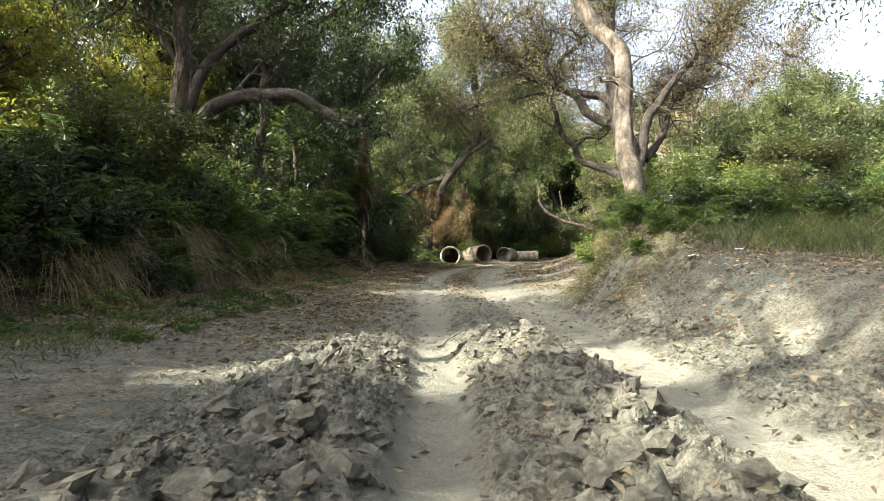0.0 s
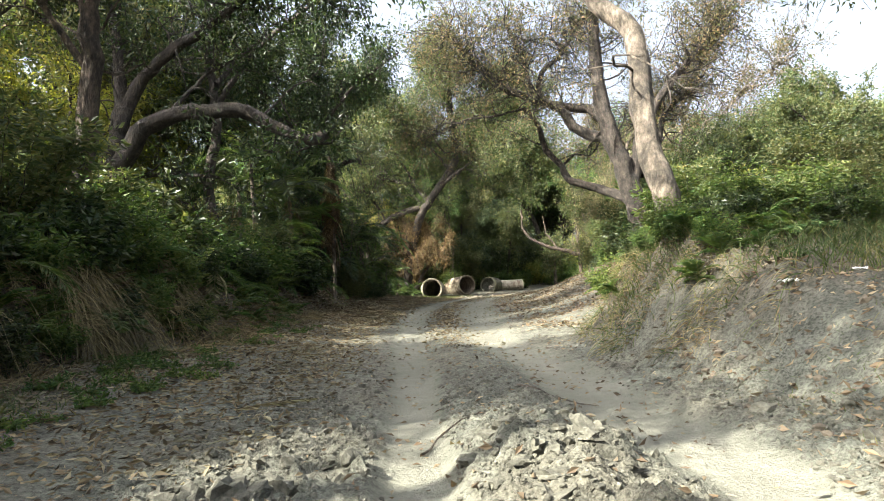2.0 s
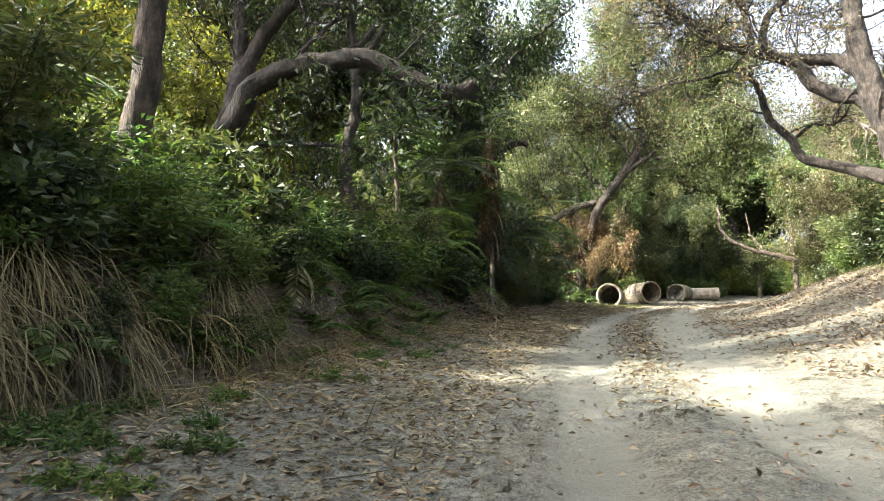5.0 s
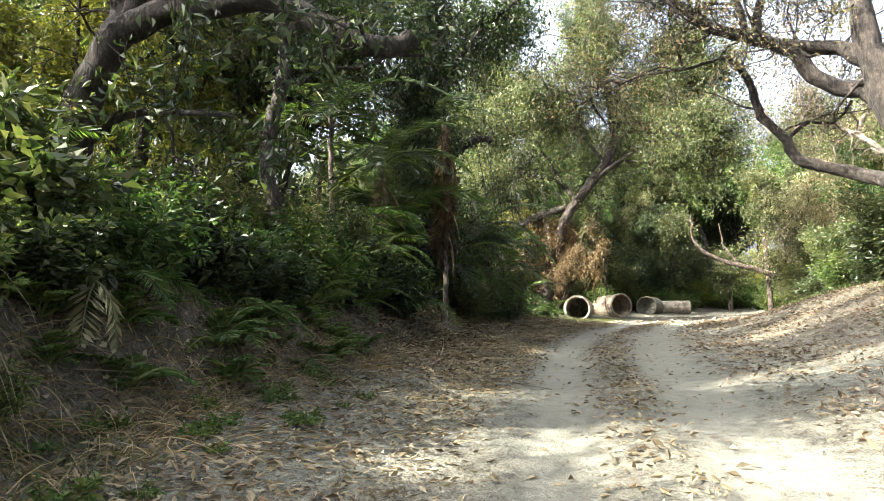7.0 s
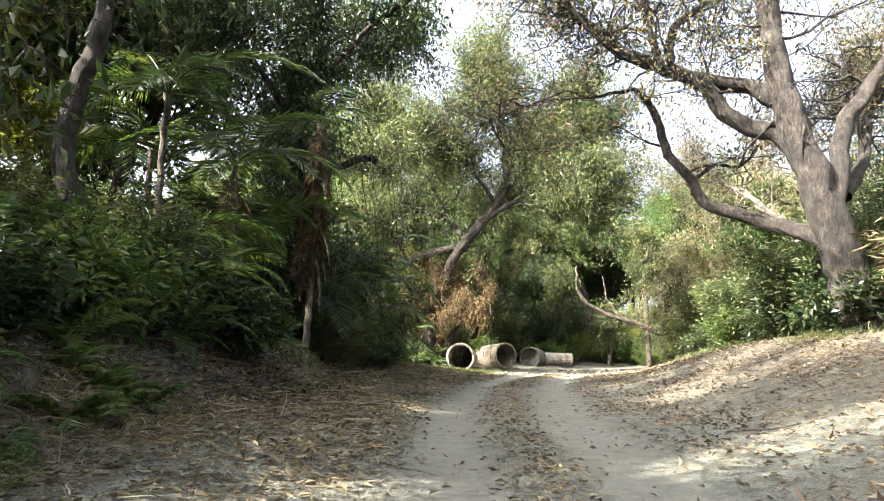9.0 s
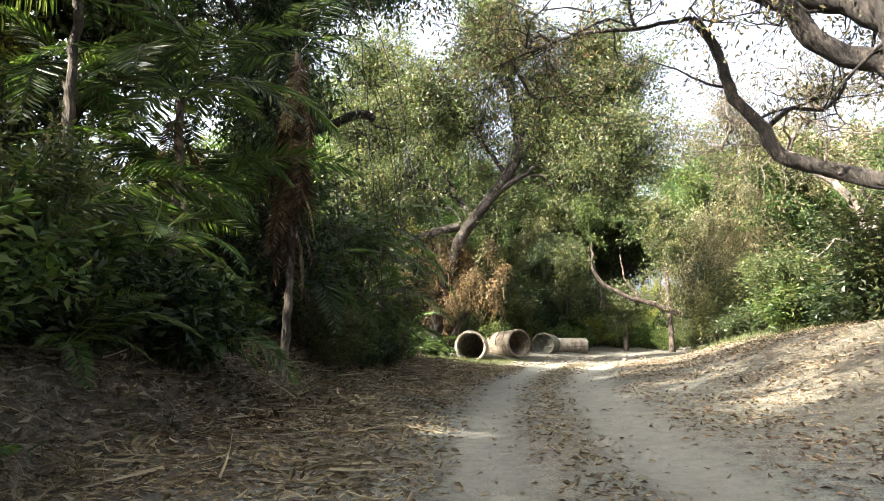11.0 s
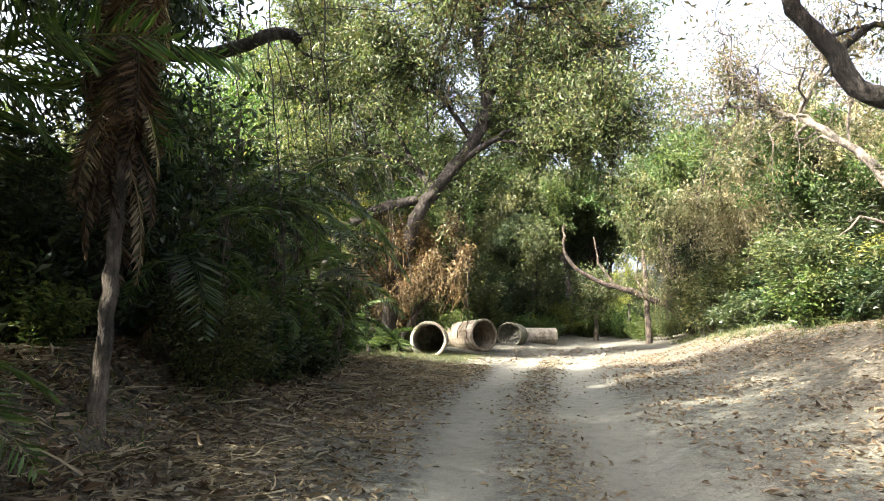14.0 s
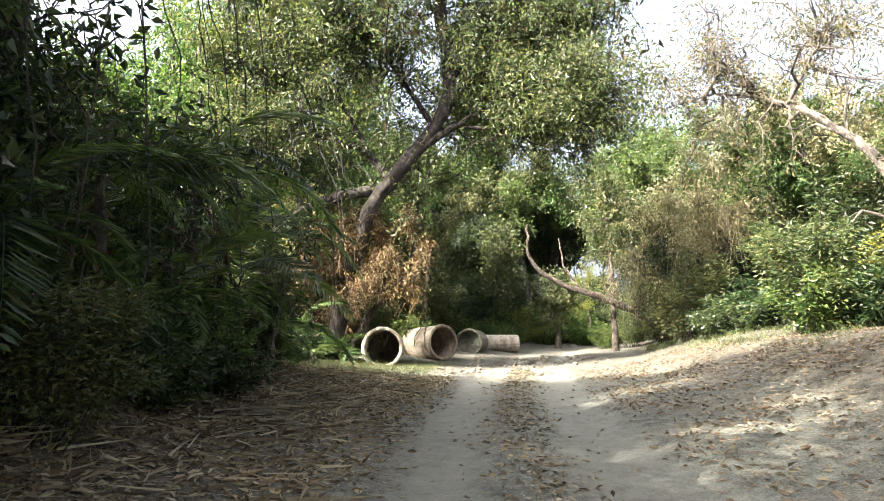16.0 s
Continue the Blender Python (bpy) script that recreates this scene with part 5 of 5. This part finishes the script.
# long dead palm leaflets on the ground under the thicket
x, y = scatter(4200, -3.4, 1.2, 19, 36, lambda x, y: smooth((road_mid(y) - 1.4 - x) / 0.8) * (0.3 + 0.7 * patch(x, y + 1, 1.1)))
n = len(x)
start = np.stack([x, y, floor_at(x, y) + rng.uniform(0.015, 0.06, n)], 1)
tagged(new("palm_litter", ribbons("palm_litter", start, rng.normal(size=(n, 3)) * [1, 1, 0.15], rng.uniform(0.15, 0.5, n), rng.uniform(0.014, 0.032, n), rng.normal(size=(n, 3)) * [0.25, 0.25, 0.05], LITTER, 3)), "long grey-brown dead palm leaflets strewn under the thicket", "palm litter", kind="stuff")

# broken clods of dried mud
ico = bmesh.new()
bmesh.ops.create_icosphere(ico, subdivisions=1, radius=1.0)
iv = np.array([v.co for v in ico.verts])
itri = np.array([[v.index for v in f.verts] for f in ico.faces])
ico.free()
ico = bmesh.new()
bmesh.ops.create_icosphere(ico, subdivisions=2, radius=1.0)
bv = np.array([v.co for v in ico.verts])
btri = np.array([[v.index for v in f.verts] for f in ico.faces])
ico.free()


def lumps(name, label, category, x, y, r, mat, shape, tri, uneven, sink):
    n = len(x)
    k = shape[None] * (1 + uneven * rng.normal(size=(n, len(shape), 1))) * (r[:, None, None] * rng.uniform(0.7, 1.35, (n, 1, 3)) * [1, 1, 0.75])
    v = k + np.stack([x, y, floor_at(x, y) + r * sink], 1)[:, None]
    f = tri[None] + (np.arange(n) * len(shape))[:, None, None]
    return tagged(new(name, mesh_of(name, v.reshape(-1, 3), f.reshape(-1, 3), mat)), label, category, kind="stuff")


x, y = scatter(110000, 0.4, 6.5, 1.6, 12, lambda x, y: churn(x, y) ** 2 * (0.15 + 0.85 * patch(x, y, 0.5)))
lumps("mud_clod", "small crumbs of grey dried mud along the ruts", "mud clods", x, y, 0.005 + 0.014 * rng.random(len(x)) ** 2, CLOD, iv, itri, 0.2, 0.1)
x, y = scatter(26000, 0.8, 6.0, 1.6, 11, lambda x, y: churn(x, y) ** 2 * (0.02 + 0.98 * patch(x + 1.1, y, 0.42)) * along_y(y, (2, 0.5), (8, 0.35), (11, 0.15)))
lumps("mud_clod", "broken clods of grey dried mud along the ruts", "mud clods", x, y, 0.014 + 0.046 * rng.random(len(x)) ** 3, CLOD, bv, btri, 0.25, -0.15)
CLOTS = []
for k in range(9):
    v = bv * (1 + 0.24 * rng.normal(size=(len(bv), 1))) * rng.uniform(0.75, 1.3, 3) * [1, 1, 0.75]
    CLOTS.append(mesh_of("mud_lump", v, btri, CLOD))
for k in range(290):
    y = 1.9 + 4.6 * rng.random() ** 1.2
    x = float(left_rut(y)) + (-0.7 if rng.random() < 0.66 else 0.68) + rng.normal() * 0.19
    r = 0.02 + 0.055 * rng.random() ** 2.2
    ob = tagged(new("mud_lump", CLOTS[k % 9]), "lump of dried grey mud thrown up beside a rut", "mud lump", "mud lumps beside the ruts")
    ob.matrix_world = pose(x, y, float(floor_at(x, y)) + r * 0.1, rng.uniform(-35, 35), rng.uniform(-35, 35), rng.uniform(0, 360)) @ Matrix.Diagonal((r * rng.uniform(0.8, 1.4), r, r * rng.uniform(0.7, 1.0), 1))
x, y = scatter(9000, 4.4, 10, 3, 14, lambda x, y: (0.15 + 0.85 * patch(x + 2, y, 0.5)) * smooth((x - along_y(y, (3, 5.2), (9, 4.6), (14, 4.6))) / 0.4) * 0.5)
lumps("earth_clod", "crumbs of earth on the face of the bank", "earth clods", x, y, 0.008 + 0.035 * rng.random(len(x)) ** 3, EARTH, iv, itri, 0.2, 0.0)
x, y = scatter(2600, 0.5, 9, 38, 50, lambda x, y: smooth((x - road_mid(y) + 3.2) / 0.8) * smooth((road_mid(y) + 3.0 - x) / 0.8) * patch(x, y, 0.7) * 0.5)
lumps("earth_clod", "brown earth clods on the track by the pipes", "earth clods", x, y, 0.02 + 0.08 * rng.random(len(x)) ** 3, EARTH, iv, itri, 0.2, 0.2)


# fallen sticks
def stick(a, b, r, label="bare fallen stick lying on the ground"):
    a, b = np.array(a, float), np.array(b, float)
    pts = [a + (b - a) * t + rng.normal(size=2) * 0.03 for t in (0, 0.3, 0.6, 1)]
    line = curve([(p[0], p[1], float(floor_at(p[0], p[1])) + r + 0.01) for p in pts], 0.1, 0.006)
    line[:, 2] = np.maximum(line[:, 2], floor_at(line[:, 0], line[:, 1]) + r * 0.7)
    at = line[0].copy()
    one = Tubes()
    one.add(line - at, r, r * 0.5, 7, 0.1)
    ob = new("stick", one.mesh("stick", BARK_PALE))
    ob.location = at
    return tagged(ob, label, "stick", "fallen sticks")


for a, b, r in (((-2.2, 24.9), (-0.95, 24.4), 0.024), ((-1.4, 21.2), (-0.2, 20.4), 0.014), ((0.2, 14.4), (0.6, 13.7), 0.01), ((-0.9, 12.2), (0.1, 11.6), 0.012), ((2.3, 4.9), (2.75, 5.5), 0.012), ((2.9, 6.9), (3.3, 7.6), 0.008), ((4.6, 20.2), (5.3, 19.8), 0.012), ((-2.3, 27.4), (-0.8, 25.9), 0.015), ((5.2, 25.0), (5.9, 24.5), 0.012), ((1.0, 17.9), (1.5, 17.6), 0.008), ((-1.0, 16.3), (0.1, 15.2), 0.014), ((3.6, 8.6), (4.2, 8.1), 0.009)):
    stick(a, b, r)
for x, y, z, turn, tilt in ((-0.95, 12.95, 1.6, 25, 40), (-1.0, 13.1, 1.62, -70, 35)):
    ob = thing("palm_frond", "bleached palm frond caught on the bushes of the bank", "palm frond")
    hang("frond_blade", frond_mesh(0.5, LEAF_PALE, 0.2, 0.7, 0.2, 18), ob, kind="stuff")
    ob.matrix_world = pose(x, y, z, 0, tilt, turn)
leaf_x, leaf_y = 1.62, 8.1
dry_leaf = thing("fallen_frond", "dry curled palm frond lying on the track", "palm frond")
hang("frond_blade", frond_mesh(1.3, STRAW, 0.1, 0.1, 0.26, 24), dry_leaf, kind="stuff")
dry_leaf.matrix_world = pose(leaf_x - 0.2, leaf_y - 0.15, float(floor_at(leaf_x, leaf_y)) + 0.03, 0, 0, 40) @ Matrix.Scale(0.55, 4)
pb = bmesh.new()
bmesh.ops.create_grid(pb, x_segments=7, y_segments=6, size=0.07)
for q in pb.verts:
    q.co.z = 0.02 + 0.03 * noise.noise(q.co * 30)
bmesh.ops.solidify(pb, geom=pb.faces[:], thickness=0.003)
pm = bpy.data.meshes.new("paper_scrap")
pb.to_mesh(pm)
pb.free()
pm.materials.append(PAPER)
scrap = tagged(new("paper_scrap", pm), "crumpled scrap of white paper on the slope", "paper")
scrap.location = (5.81, 8.5, float(floor_at(5.81, 8.5)) + 0.01)
scrap_b = tagged(new("paper_scrap", pm), "small crumpled scrap of white paper on the slope", "paper")
scrap_b.matrix_world = pose(6.25, 8.3, float(floor_at(6.25, 8.3)) + 0.01, 0, 0, 70) @ Matrix.Scale(0.7, 4)

rng = np.random.default_rng(35)
# curtain of dead creeper and fronds round the leaning tree
n = 11000
heart = np.stack([rng.normal(size=60) * 1.0 - 0.8, rng.normal(size=60) * 0.3 + 40.8, rng.uniform(3.3, 6.2, 60)], 1)
start = heart[rng.integers(0, 60, n)] + rng.normal(size=(n, 3)) * [0.16, 0.16, 0.22]
way = rng.normal(size=(n, 3)) * [0.6, 0.6, 0.4] + [0, 0, 0.1]
bend = np.stack([rng.normal(size=n) * 0.25, rng.normal(size=n) * 0.25, rng.uniform(-1.5, -0.5, n)], 1)
curtain = thing("dead_creeper", "rust and straw-coloured dead creeper hanging round the leaning tree", "creeper", at=(0, 0, 0))
third = n * 2 // 5
hang("hanging_straw", ribbons("hanging_straw", start[:third], way[:third], rng.uniform(0.15, 0.55, third), 0.022, bend[:third], LEAF_DRY, 4), curtain, kind="stuff")
size = rng.uniform(0.08, 0.2, n - third)
v, f = leaf_arrays(start[third:], way[third:] + [0, 0, -0.6], size, size * 0.4)
hang("foliage", mesh_of("foliage", v, f, LEAF_DRY), curtain, kind="stuff")
for k in range(9):
    x0, z1 = rng.uniform(-2.0, 1.6), rng.uniform(5.0, 6.6)
    one = Tubes()
    one.add(curve([(x0, 41.8, z1), (x0 + rng.uniform(-0.2, 0.4), 41.7, 4.0), (x0 + rng.uniform(-0.3, 0.3), 41.7, 1.8)], 0.3, 0.04), 0.024, 0.015, 5, 0.1)
    hang("strand", one.mesh("strand", BARK_PALE), curtain)

# curtains of bleached creeper over the far thicket
rng = np.random.default_rng(36)
for label, mx, my, mz, wide, n in (("bleached straw-coloured creeper draped over the far thicket", 11.9, 43.0, 6.9, 1.3, 1500), ("dry brown creeper hanging in the far thicket", 14.6, 41.0, 7.3, 1.8, 2200), ("pale dry creeper hanging beside a slender trunk", 10.9, 48.6, 5.6, 0.5, 1200)):
    drape = thing("dry_creeper", label, "creeper", at=(mx, my, 0))
    heart = np.stack([rng.normal(size=24) * wide, rng.normal(size=24) * 0.8, mz + rng.uniform(-1.6, 1.0, 24)], 1)
    start = heart[rng.integers(0, 24, n)] + rng.normal(size=(n, 3)) * [0.22, 0.22, 0.3]
    way = rng.normal(size=(n, 3)) * [0.5, 0.5, 0.3] + [0, -0.2, -0.2]
    bend = np.stack([rng.normal(size=n) * 0.2, rng.normal(size=n) * 0.2, rng.uniform(-1.4, -0.4, n)], 1)
    half = n // 2
    hang("hanging_straw", ribbons("hanging_straw", start[:half], way[:half], rng.uniform(0.3, 1.2, half), 0.022, bend[:half], STRAW, 4), drape, kind="stuff")
    size = rng.uniform(0.09, 0.2, n - half)
    v, f = leaf_arrays(start[half:], way[half:] + [0, 0, -0.5], size, size * 0.5)
    hang("foliage", mesh_of("foliage", v, f, LEAF_PALE), drape, kind="stuff")
    for k in range(7):
        x0, z1 = rng.normal() * wide, mz + rng.uniform(0, 1.2)
        one = Tubes()
        one.add(curve([(x0, 0.1, z1), (x0 + rng.uniform(-0.5, 0.5), -0.3, z1 - 1.6), (x0 + rng.uniform(-0.6, 0.6), -0.4, z1 - 3.6)], 0.3, 0.05), 0.03, 0.016, 5, 0.1)
        hang("strand", one.mesh("strand", BARK_PALE), drape)
